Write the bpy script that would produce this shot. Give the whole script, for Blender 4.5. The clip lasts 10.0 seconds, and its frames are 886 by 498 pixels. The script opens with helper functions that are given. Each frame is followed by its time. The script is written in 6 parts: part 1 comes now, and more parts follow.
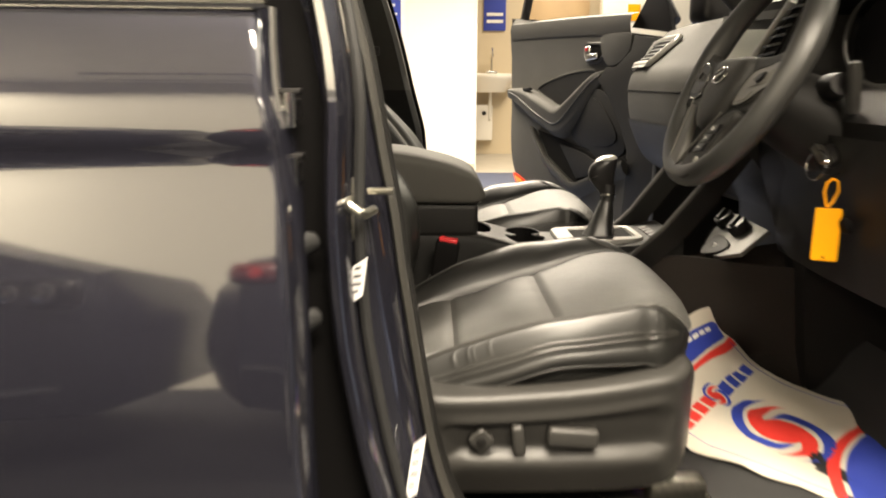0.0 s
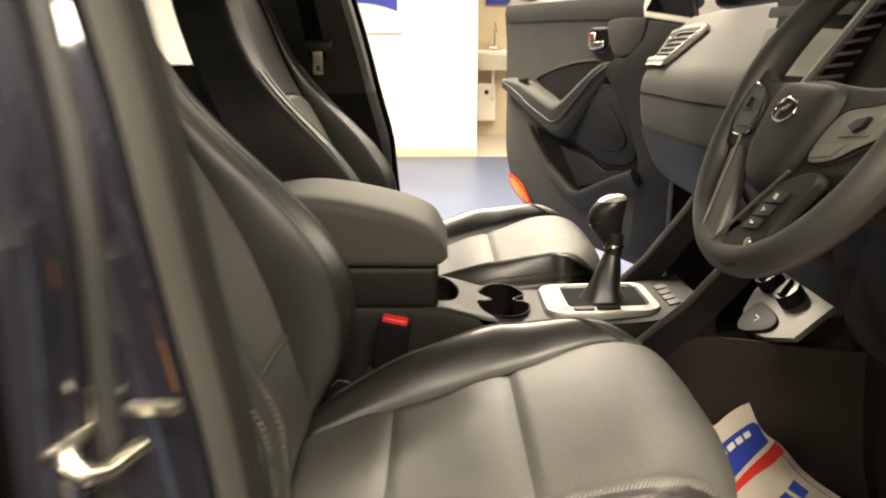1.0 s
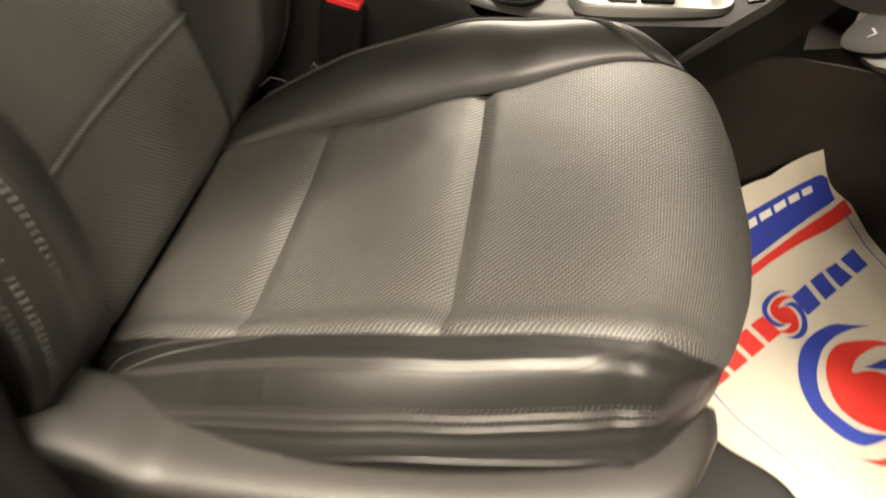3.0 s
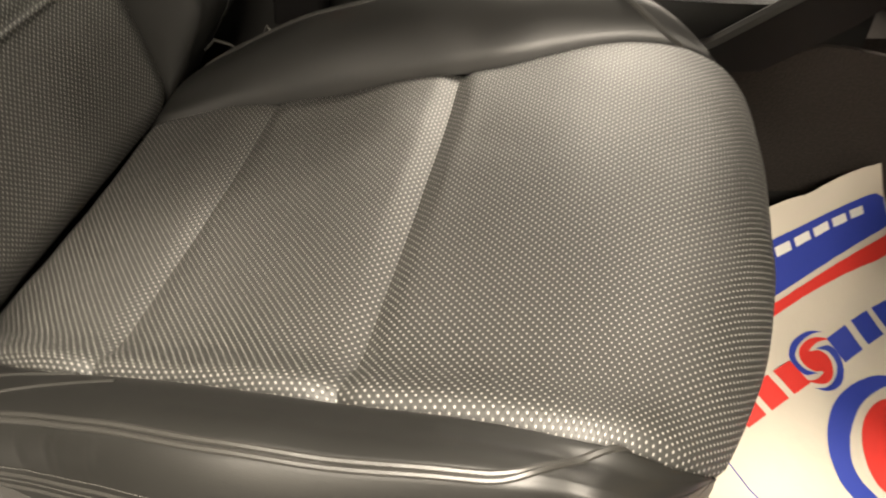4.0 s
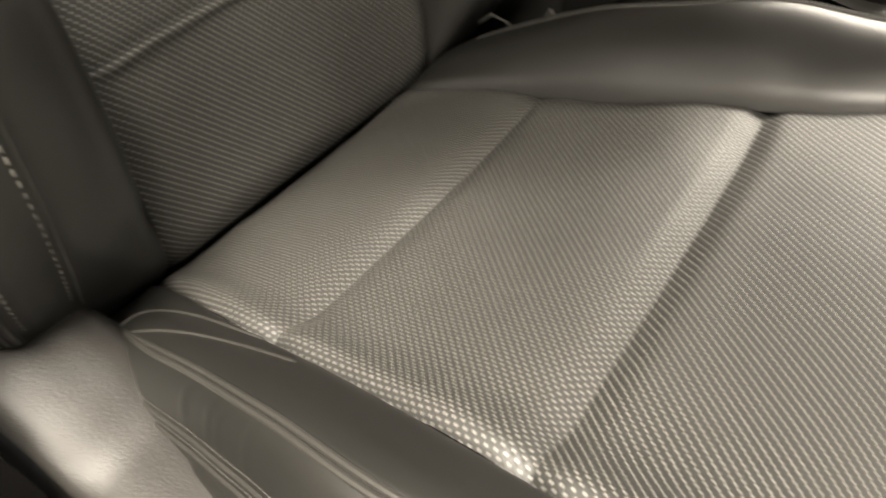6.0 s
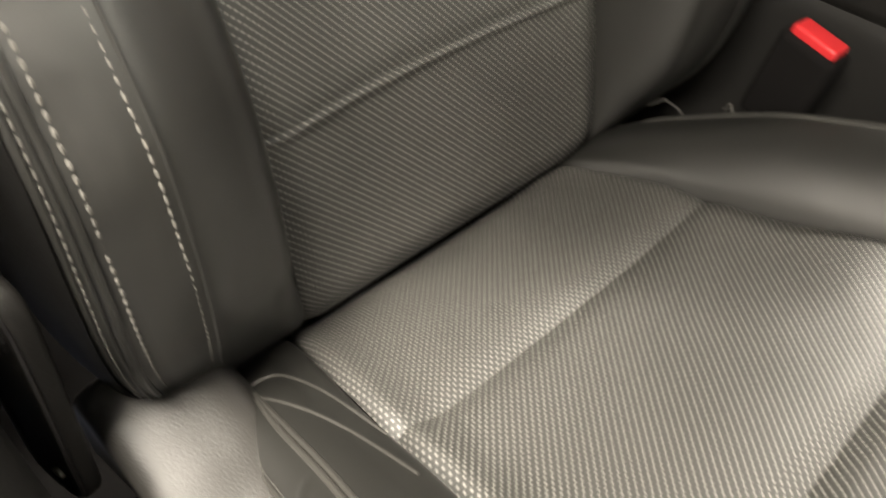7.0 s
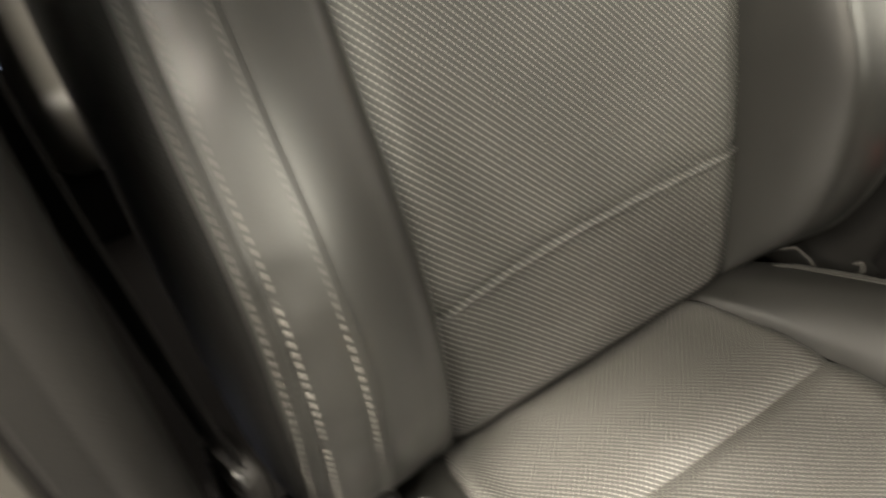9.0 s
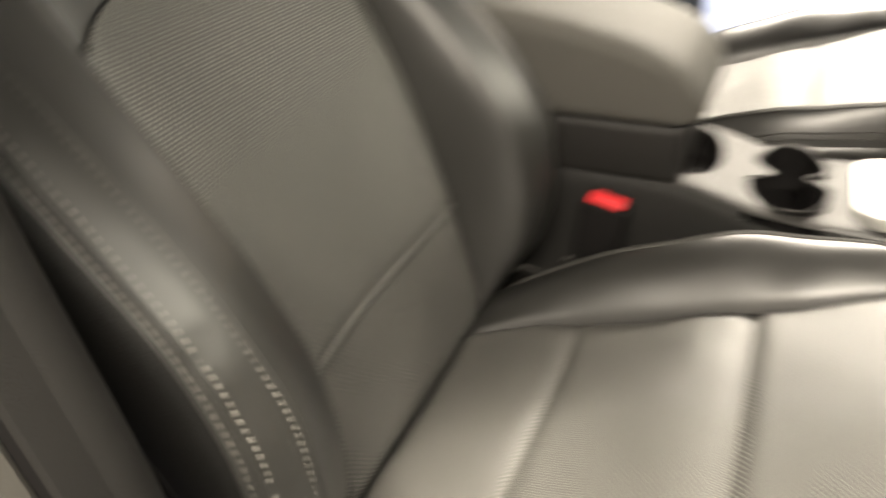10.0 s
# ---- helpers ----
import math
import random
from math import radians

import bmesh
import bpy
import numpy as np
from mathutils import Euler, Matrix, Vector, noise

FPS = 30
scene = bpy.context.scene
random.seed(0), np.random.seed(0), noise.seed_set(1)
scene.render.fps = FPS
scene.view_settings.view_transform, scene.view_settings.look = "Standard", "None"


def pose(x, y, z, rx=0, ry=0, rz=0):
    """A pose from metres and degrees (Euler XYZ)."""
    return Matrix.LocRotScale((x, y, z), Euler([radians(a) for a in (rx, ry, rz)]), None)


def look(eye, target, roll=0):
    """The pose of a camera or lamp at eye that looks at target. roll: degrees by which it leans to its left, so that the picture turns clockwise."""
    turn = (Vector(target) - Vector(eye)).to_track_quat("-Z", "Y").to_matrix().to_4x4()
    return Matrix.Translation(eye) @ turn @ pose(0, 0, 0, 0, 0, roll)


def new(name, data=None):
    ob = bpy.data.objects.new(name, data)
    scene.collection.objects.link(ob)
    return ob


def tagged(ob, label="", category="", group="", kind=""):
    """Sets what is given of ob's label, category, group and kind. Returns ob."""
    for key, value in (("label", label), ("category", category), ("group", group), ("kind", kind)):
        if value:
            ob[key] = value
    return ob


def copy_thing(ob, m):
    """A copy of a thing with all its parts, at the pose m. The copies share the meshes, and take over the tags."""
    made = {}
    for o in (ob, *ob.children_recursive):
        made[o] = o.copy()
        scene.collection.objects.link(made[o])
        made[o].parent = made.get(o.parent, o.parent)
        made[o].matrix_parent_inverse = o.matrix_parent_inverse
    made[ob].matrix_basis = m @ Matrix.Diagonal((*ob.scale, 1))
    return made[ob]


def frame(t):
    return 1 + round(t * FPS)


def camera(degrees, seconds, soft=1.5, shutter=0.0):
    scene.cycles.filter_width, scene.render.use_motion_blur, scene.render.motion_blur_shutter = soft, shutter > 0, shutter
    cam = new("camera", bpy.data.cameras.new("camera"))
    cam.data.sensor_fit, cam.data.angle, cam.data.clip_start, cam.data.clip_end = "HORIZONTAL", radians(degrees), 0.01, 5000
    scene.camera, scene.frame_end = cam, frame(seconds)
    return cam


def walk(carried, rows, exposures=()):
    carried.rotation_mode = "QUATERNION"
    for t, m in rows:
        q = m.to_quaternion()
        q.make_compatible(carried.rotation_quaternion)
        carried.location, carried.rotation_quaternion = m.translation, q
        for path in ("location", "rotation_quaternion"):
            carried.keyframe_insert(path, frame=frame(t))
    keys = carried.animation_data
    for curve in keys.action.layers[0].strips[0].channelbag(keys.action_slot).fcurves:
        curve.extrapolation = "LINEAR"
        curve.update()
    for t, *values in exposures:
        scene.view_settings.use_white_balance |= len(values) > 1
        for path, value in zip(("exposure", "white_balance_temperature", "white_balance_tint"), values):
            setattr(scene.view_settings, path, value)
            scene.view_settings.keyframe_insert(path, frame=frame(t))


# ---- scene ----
cam = camera(62.1, 10.0, soft=1.9, shutter=0.9)
PATH = [
    (0, (-0.187, -1.158, 1.0085), (-0.154, 0.791, 0.561), 0.1),
    (0.5, (-0.156, -0.934, 1.023), (-0.1265, 1.011, 0.558), 0.0),
    (1, (-0.0915, -0.7515, 1.074), (-0.0795, 1.18, 0.557), -0.1),
    (1.5, (-0.039, -0.688, 1.0715), (-0.0685, 1.2105, 0.4425), 0.4),
    (2, (-0.002, -0.664, 1.061), (-0.117, 1.129, 0.1825), 0.6),
    (2.5, (0.0055, -0.5905, 1.042), (-0.1445, 1.016, -0.1395), 1.25),
    (3, (0.0355, -0.4715, 1.036), (-0.134, 0.9795, -0.330), 1.4),
    (4.5, (0.09, -0.329, 0.942), (-0.243, 1.031, -0.487), 2.8),
    (5, (0.074, -0.32, 0.93), (-0.375, 1.002, -0.502), 3.0),
    (5.5, (0.059, -0.306, 0.929), (-0.542, 0.952, -0.505), 2.6),
    (6.8, (-0.003, -0.279, 0.951), (-0.915, 0.76, -0.494), 4.0),
    (7, (-0.012, -0.273, 0.957), (-0.969, 0.729, -0.485), 4.0),
    (7.5, (-0.031, -0.262, 0.983), (-1.035, 0.627, -0.500), 3.6),
    (8, (-0.033, -0.257, 0.991), (-1.116, 0.584, -0.465), 2.5),
    (8.5, (-0.041, -0.253, 1.031), (-1.145, 0.547, -0.432), 1.8),
    (9, (-0.044, -0.272, 1.085), (-1.194, 0.462, -0.378), -1.8),
    (9.2, (-0.038, -0.286, 1.102), (-1.242, 0.454, -0.313), -4.8),
    (9.5, (-0.03, -0.302, 1.137), (-1.188, 0.58, -0.235), -6.2),
    (9.8, (-0.028, -0.371, 1.087), (-0.98, 0.914, -0.114), -3.9),
    (10, (-0.013, -0.423, 1.076), (-0.774, 1.081, 0.0), -4.2),
]
walk(cam, [(t, look(e, g, r)) for t, e, g, r in PATH], exposures=[(0, 0.3, 6800, 9), (1.0, 0.45, 6900, 8), (2.0, 0.42, 7150, 9), (3.0, 0.45, 6800, 10), (5.0, 0.42, 6500, 10), (7.0, 1.03, 6250, 9), (8.0, 1.3, 6300, 9), (9.0, 1.35, 6300, 8), (9.5, 1.46, 6350, 9), (10.0, 1.25, 6450, 9)])

# ---- world and light ----
world = bpy.data.worlds.new("world")
scene.world = world
world.use_nodes = True
world.node_tree.nodes["Background"].inputs[0].default_value = (0.9, 0.88, 0.84, 1)
world.node_tree.nodes["Background"].inputs[1].default_value = 0.006


def unseen_lamp(x, y, sx, sy, watts, spread=145, color=(1.0, 0.885, 0.73), z=3.13):
    data = bpy.data.lights.new("unseen_lamp", "AREA")
    data.shape, data.size, data.size_y, data.energy, data.color = "RECTANGLE", sx, sy, watts, color
    data.spread = radians(spread)
    ob = new("unseen_lamp", data)
    ob.matrix_world = pose(x, y, z)
    return ob


# Unseen lamps, placed by the light wanted; the fifth only washes the near wall.
LAMPS = [(-0.15, -0.85, 1.4, 0.5, 165), (-3.6, -3.9, 1.2, 0.3, 330), (3.4, -4.4, 1.2, 0.3, 150), (0.5, -2.7, 1.2, 0.3, 190), (-1.0, -4.5, 2.4, 0.3, 55, 96),
         (0.0, 3.06, 3.4, 0.40, 440), (0.6, 5.4, 1.5, 0.3, 115), (-2.6, 4.9, 1.2, 0.3, 110), (1.8, 8.1, 1.2, 0.3, 55),
         # Added front lamps, tinted in place of the windscreen's green glass.
         (3.8, -0.9, 0.6, 2.0, 70, 145, (1.0, 0.92, 0.74)), (3.8, 1.6, 0.6, 2.0, 210, 145, (1.0, 0.92, 0.74))]
for lamp in LAMPS:
    unseen_lamp(*lamp)


# ---- materials ----
def material(name, color, rough=0.5, metal=0.0, grain=0.0, grain_scale=300.0, bump=0.0, blotch=0.15, blotch_scale=6.0,
             coat=0.0, spec=0.5, second=None, coords="Object"):
    m = bpy.data.materials.new(name)
    m.use_nodes = True
    n, l = m.node_tree.nodes, m.node_tree.links
    b = n["Principled BSDF"]
    tc = n.new("ShaderNodeTexCoord")
    big = n.new("ShaderNodeTexNoise")
    big.inputs["Scale"].default_value, big.inputs["Detail"].default_value = blotch_scale, 5
    l.new(tc.outputs[coords], big.inputs["Vector"])
    fine = n.new("ShaderNodeTexNoise")
    fine.inputs["Scale"].default_value, fine.inputs["Detail"].default_value = grain_scale, 3
    l.new(tc.outputs[coords], fine.inputs["Vector"])
    mix = n.new("ShaderNodeMix")
    mix.data_type = "RGBA"
    c2 = second or tuple(c * (1 - blotch) for c in color)
    mix.inputs["A"].default_value, mix.inputs["B"].default_value = (*color, 1), (*c2, 1)
    l.new(big.outputs["Fac"], mix.inputs["Factor"])
    mix2 = n.new("ShaderNodeMix")
    mix2.data_type, mix2.blend_type = "RGBA", "MULTIPLY"
    mix2.inputs["Factor"].default_value = grain
    l.new(mix.outputs["Result"], mix2.inputs["A"])
    ramp = n.new("ShaderNodeMapRange")
    ramp.inputs["From Min"].default_value, ramp.inputs["From Max"].default_value = 0.3, 0.7
    l.new(fine.outputs["Fac"], ramp.inputs["Value"])
    l.new(ramp.outputs["Result"], mix2.inputs["B"])
    l.new(mix2.outputs["Result"], b.inputs["Base Color"])
    rr = n.new("ShaderNodeMapRange")
    rr.inputs["To Min"].default_value, rr.inputs["To Max"].default_value = rough * 0.88, min(1, rough * 1.12)
    l.new(big.outputs["Fac"], rr.inputs["Value"])
    l.new(rr.outputs["Result"], b.inputs["Roughness"])
    b.inputs["Metallic"].default_value = metal
    b.inputs["Coat Weight"].default_value, b.inputs["Coat Roughness"].default_value = coat, 0.05
    b.inputs["Specular IOR Level"].default_value = spec
    if bump:
        bp = n.new("ShaderNodeBump")
        bp.inputs["Strength"].default_value, bp.inputs["Distance"].default_value = bump, 0.001
        l.new(fine.outputs["Fac"], bp.inputs["Height"])
        l.new(bp.outputs["Normal"], b.inputs["Normal"])
    return m


def leather(name, color, rough, dots=False):
    """Grained leather; with dots, rows of punched holes in staggered order, laid out in metres on the UV map."""
    m = bpy.data.materials.new(name)
    m.use_nodes = True
    n, l = m.node_tree.nodes, m.node_tree.links
    b = n["Principled BSDF"]
    tc = n.new("ShaderNodeTexCoord")
    grain = n.new("ShaderNodeTexVoronoi")
    grain.inputs["Scale"].default_value = 1300
    l.new(tc.outputs["Object"], grain.inputs["Vector"])
    big = n.new("ShaderNodeTexNoise")
    big.inputs["Scale"].default_value, big.inputs["Detail"].default_value = 9, 6
    l.new(tc.outputs["Object"], big.inputs["Vector"])
    mix = n.new("ShaderNodeMix")
    mix.data_type = "RGBA"
    mix.inputs["A"].default_value, mix.inputs["B"].default_value = (*[c * 0.8 for c in color], 1), (*[c * 1.2 for c in color], 1)
    l.new(big.outputs["Fac"], mix.inputs["Factor"])
    rr = n.new("ShaderNodeMapRange")
    rr.inputs["To Min"].default_value, rr.inputs["To Max"].default_value = rough * 0.82, rough * 1.18
    l.new(big.outputs["Fac"], rr.inputs["Value"])
    bp = n.new("ShaderNodeBump")
    bp.inputs["Strength"].default_value, bp.inputs["Distance"].default_value = 0.08, 0.0004
    l.new(grain.outputs["Distance"], bp.inputs["Height"])
    soft = n.new("ShaderNodeTexNoise")
    soft.inputs["Scale"].default_value, soft.inputs["Detail"].default_value = 22, 2
    l.new(tc.outputs["Object"], soft.inputs["Vector"])
    bp2 = n.new("ShaderNodeBump")
    bp2.inputs["Strength"].default_value, bp2.inputs["Distance"].default_value = 0.12, 0.003
    l.new(soft.outputs["Fac"], bp2.inputs["Height"])
    l.new(bp2.outputs["Normal"], bp.inputs["Normal"])
    color_out, normal_out = mix.outputs["Result"], bp.outputs["Normal"]
    if dots:
        def math_node(op, a, c=None):
            k = n.new("ShaderNodeMath")
            k.operation = op
            for i, v in enumerate((a, c)):
                if v is None:
                    continue
                if isinstance(v, (int, float)):
                    k.inputs[i].default_value = v
                else:
                    l.new(v, k.inputs[i])
            return k.outputs[0]
        sep = n.new("ShaderNodeSeparateXYZ")
        l.new(tc.outputs["UV"], sep.inputs[0])
        px, py = DOT_PITCH
        row = math_node("DIVIDE", sep.outputs[1], py)
        odd = math_node("FLOORED_MODULO", math_node("FLOOR", row), 2.0)
        col = math_node("ADD", math_node("DIVIDE", sep.outputs[0], px), math_node("MULTIPLY", odd, 0.5))
        dx = math_node("MULTIPLY", math_node("SUBTRACT", math_node("FRACT", col), 0.5), px)
        dy = math_node("MULTIPLY", math_node("SUBTRACT", math_node("FRACT", row), 0.5), py)
        dist = math_node("SQRT", math_node("ADD", math_node("MULTIPLY", dx, dx), math_node("MULTIPLY", dy, dy)))
        hole = n.new("ShaderNodeMapRange")
        hole.inputs["From Min"].default_value, hole.inputs["From Max"].default_value = 0.00078, 0.00045
        l.new(dist, hole.inputs["Value"])
        m2 = n.new("ShaderNodeMix")
        m2.data_type = "RGBA"
        m2.inputs["B"].default_value = (0.34, 0.333, 0.307, 1)
        l.new(hole.outputs["Result"], m2.inputs["Factor"])
        l.new(color_out, m2.inputs["A"])
        color_out = m2.outputs["Result"]
        dimple = n.new("ShaderNodeMapRange")
        dimple.inputs["From Min"].default_value, dimple.inputs["From Max"].default_value = 0.0005, 0.0018
        l.new(dist, dimple.inputs["Value"])
        bp3 = n.new("ShaderNodeBump")
        bp3.inputs["Strength"].default_value, bp3.inputs["Distance"].default_value = 0.35, 0.0006
        l.new(dimple.outputs["Result"], bp3.inputs["Height"])
        l.new(normal_out, bp3.inputs["Normal"])
        normal_out = bp3.outputs["Normal"]
    b.inputs["Specular IOR Level"].default_value = 0.8
    l.new(color_out, b.inputs["Base Color"])
    l.new(rr.outputs["Result"], b.inputs["Roughness"])
    l.new(normal_out, b.inputs["Normal"])
    return m


DOT_PITCH = (0.0048, 0.0024)
LEATHER = leather("leather", (0.0130, 0.0128, 0.0115), 0.42)
# Paler than the seat leather, to paint the highlights along raised seams.
PIPING_SHEEN = leather("piping_sheen", (0.034, 0.033, 0.030), 0.36)
FINE_THREAD = material("fine_thread", (0.07, 0.068, 0.062), 0.6)
VINYL = material("armrest_vinyl", (0.060, 0.058, 0.052), 0.62, bump=0.4, grain_scale=900, spec=0.25)
PERFORATED = leather("perforated_leather", (0.031, 0.0305, 0.0277), 0.53, dots=True)
THREAD = material("thread", (0.15, 0.145, 0.132), 0.6)
DARK_PLASTIC = material("dark_plastic", (0.0095, 0.0089, 0.0081), 0.55, bump=0.4, grain_scale=900, spec=0.28)
GREY_PLASTIC = material("grey_plastic", (0.034, 0.0327, 0.030), 0.44, bump=0.2, grain_scale=900, spec=0.5)
BLACK_PLASTIC = material("black_plastic", (0.014, 0.013, 0.013), 0.35)
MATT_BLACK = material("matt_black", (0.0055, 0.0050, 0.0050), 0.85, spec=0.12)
TRIM = material("pillar_trim", (0.038, 0.036, 0.0315), 0.6, bump=0.15, grain_scale=700)
PILLAR_GREY = material("inner_pillar_plastic", (0.0085, 0.0082, 0.0076), 0.62, bump=0.3, grain_scale=800, spec=0.22)
RUBBER = material("rubber", (0.02, 0.02, 0.02), 0.6)
CARPET = material("carpet", (0.026, 0.0190, 0.0145), 0.95, grain=0.7, grain_scale=500, bump=1.0)
PAINT = material("dark_metallic_paint", (0.026, 0.026, 0.038), 0.42, metal=0.55, coat=1.0, blotch=0.05, grain=0.15, grain_scale=2500, spec=0.15)
PAINT.node_tree.nodes["Principled BSDF"].inputs["Coat IOR"].default_value = 2.4
PARKED_PAINT = material("parked_car_paint", (0.010, 0.0105, 0.018), 0.4, metal=0.0, coat=0.25, blotch=0.05, spec=0.2)
# Grey taken down to paint the shade between seat and console.
CONSOLE_SHADED = material("console_plastic_shaded", (0.0085, 0.0082, 0.0076), 0.6, bump=0.5, grain_scale=900, spec=0.25)
CONSOLE_TOP = material("console_top_plastic", (0.029, 0.028, 0.026), 0.5, bump=0.3, grain_scale=900, spec=0.35)
# Near-black tone painting the shade on the backrest's sides and below the bench.
SHADED_VINYL = material("shaded_vinyl", (0.0042, 0.0040, 0.0038), 0.6, bump=0.4, grain_scale=900, spec=0.2)
SHIELD = material("seat_shield_plastic", (0.030, 0.0288, 0.0265), 0.43, bump=0.25, grain_scale=900, spec=0.42)
WHEEL_LEATHER = leather("wheel_leather", (0.036, 0.0355, 0.033), 0.46)
HUB_GREY = material("hub_plastic", (0.030, 0.0292, 0.027), 0.55, bump=0.5, grain_scale=900, spec=0.35)
GEAR_SILVER = material("gear_surround_plastic", (0.34, 0.335, 0.315), 0.38, metal=0.45, blotch=0.08)
SPOKE = material("grey_spoke_plastic", (0.12, 0.116, 0.106), 0.5, metal=0.2)
SWITCH_GREY = material("switch_pod_plastic", (0.30, 0.29, 0.265), 0.45, metal=0.3)
SILVER = material("silver_plastic", (0.55, 0.54, 0.50), 0.32, metal=0.55, blotch=0.05)
CHROME = material("chrome", (0.82, 0.81, 0.78), 0.08, metal=1.0, blotch=0.02)
STEEL = material("worn_steel", (0.62, 0.60, 0.52), 0.28, metal=1.0, grain=0.3, grain_scale=120)
RED = material("red_plastic", (0.62, 0.03, 0.035), 0.35)
TAIL_RED = material("tail_lamp_red", (0.16, 0.008, 0.010), 0.2, coat=1.0)
ORANGE = material("orange_plastic", (1.0, 0.40, 0.0), 0.45, blotch=0.06)
REFLECTOR = material("red_reflector", (0.95, 0.06, 0.015), 0.15, coat=1.0)
AMBER_GLINT = material("amber_glint", (1.0, 0.42, 0.03), 0.2, coat=1.0)
DOOR_GREY = material("door_card_plastic", (0.082, 0.079, 0.072), 0.66, bump=0.5, grain_scale=900, spec=0.22)
# Paler than the front seats' leather, to carry strong light from the side.
LIT_BENCH = material("lit_bench_leather", (0.058, 0.055, 0.049), 0.45, bump=0.4, grain_scale=800)
PAPER = material("paper", (0.66, 0.61, 0.51), 0.75, bump=0.6, grain_scale=60, blotch=0.22, blotch_scale=9)
PRINT_BLUE = material("print_blue", (0.03, 0.055, 0.36), 0.6)
PRINT_RED = material("print_red", (0.72, 0.04, 0.03), 0.6)
PRINT_WHITE = material("print_white", (0.80, 0.79, 0.75), 0.6)
WHITE_WALL = material("white_paint", (0.80, 0.77, 0.68), 0.7, bump=0.2, grain_scale=60, blotch=0.05, blotch_scale=1.5)
CREAM_WALL = material("cream_paint", (0.62, 0.52, 0.36), 0.7, bump=0.2, grain_scale=60, blotch_scale=1.5)
WOOD = material("wood_door", (0.52, 0.36, 0.19), 0.5, blotch=0.25, blotch_scale=3)
DARK_FLOOR = material("reflection_floor", (0.012, 0.0123, 0.0148), 0.75, spec=0.2, grain=0.2, grain_scale=40, blotch=0.25, blotch_scale=1.2)
BLUE_FLOOR = material("blue_floor_paint", (0.070, 0.090, 0.155), 0.4, grain=0.15, grain_scale=40, blotch=0.2, blotch_scale=1.2)
GREY_FLOOR = material("grey_floor", (0.42, 0.38, 0.31), 0.5, blotch=0.2)
CEILING = material("ceiling_paint", (0.78, 0.76, 0.70), 0.8)
PORCELAIN = material("porcelain", (0.78, 0.75, 0.68), 0.2, blotch=0.04)
# Pale base colour paints the windscreen's reflection in the blank glass.
SCREEN_REFLECTION = material("display_reflection", (0.62, 0.64, 0.55), 0.3, coat=0.4, blotch=0.05)
GLASS = bpy.data.materials.new("tinted_glass")
GLASS.use_nodes = True
pane_node = GLASS.node_tree.nodes["Principled BSDF"]
pane_node.inputs["Base Color"].default_value = (0.55, 0.58, 0.56, 1)
pane_node.inputs["Roughness"].default_value = 0.0
pane_node.inputs["Transmission Weight"].default_value = 1.0
pane_node.inputs["IOR"].default_value = 1.15
LABEL = material("label_paper", (0.78, 0.78, 0.78), 0.5, blotch=0.04)
GREY_WALL = material("grey_paint", (0.34, 0.33, 0.31), 0.7, blotch_scale=1.5)
HEADLINER = material("headliner", (0.24, 0.225, 0.195), 0.9)


# ---- mesh helpers ----
def thing(name, loc, label, category, group="", kind=""):
    ob = new(name)
    ob.location = loc
    ob.empty_display_size = 0.05
    return tagged(ob, label, category, group, kind)


def part(name, geo, mat, parent=None, label="", angle=40, uv=None):
    """One mesh object from (verts, faces) in world metres, under a thing or a part."""
    verts, faces = geo
    me = bpy.data.meshes.new(name)
    me.from_pydata([tuple(v) for v in verts], [], faces)
    me.update()
    bm = bmesh.new()
    bm.from_mesh(me)
    bmesh.ops.recalc_face_normals(bm, faces=bm.faces)
    bm.to_mesh(me)
    bm.free()
    me.shade_smooth()
    if angle < 180:
        me.set_sharp_from_angle(angle=radians(angle))
    if uv:
        layer = me.uv_layers.new(name="UVMap")
        for loop in me.loops:
            layer.data[loop.index].uv = uv[loop.vertex_index]
    me.materials.append(mat)
    ob = new(name, me)
    if parent is not None:
        ob.parent = parent
        if parent.type == "EMPTY":
            ob.matrix_parent_inverse = Matrix.Translation(parent.location).inverted()
    if label:
        ob["label"] = label
    return ob


def moved(geo, m):
    return [m @ Vector(v) for v in geo[0]], geo[1]


def joined(*geos):
    verts, faces = [], []
    for v, f in geos:
        k = len(verts)
        verts += list(v)
        faces += [tuple(i + k for i in q) for q in f]
    return verts, faces


def grid(fn, nu, nv):
    """fn(u, v) over the unit square, as a sheet of quads."""
    verts = [Vector(fn(i / nu, j / nv)) for j in range(nv + 1) for i in range(nu + 1)]
    faces = [(j * (nu + 1) + i, j * (nu + 1) + i + 1, (j + 1) * (nu + 1) + i + 1, (j + 1) * (nu + 1) + i)
             for j in range(nv) for i in range(nu)]
    return verts, faces


def loft(sections, caps=True, closed=True):
    """Skin over sections of equal length, each a list of points."""
    n = len(sections[0])
    verts = [Vector(p) for s in sections for p in s]
    faces = [(k * n + i, k * n + (i + 1) % n, (k + 1) * n + (i + 1) % n, (k + 1) * n + i)
             for k in range(len(sections) - 1) for i in range(n if closed else n - 1)]
    if caps and closed:
        faces += [tuple(range(n))[::-1], tuple(range((len(sections) - 1) * n, len(sections) * n))]
    return verts, faces


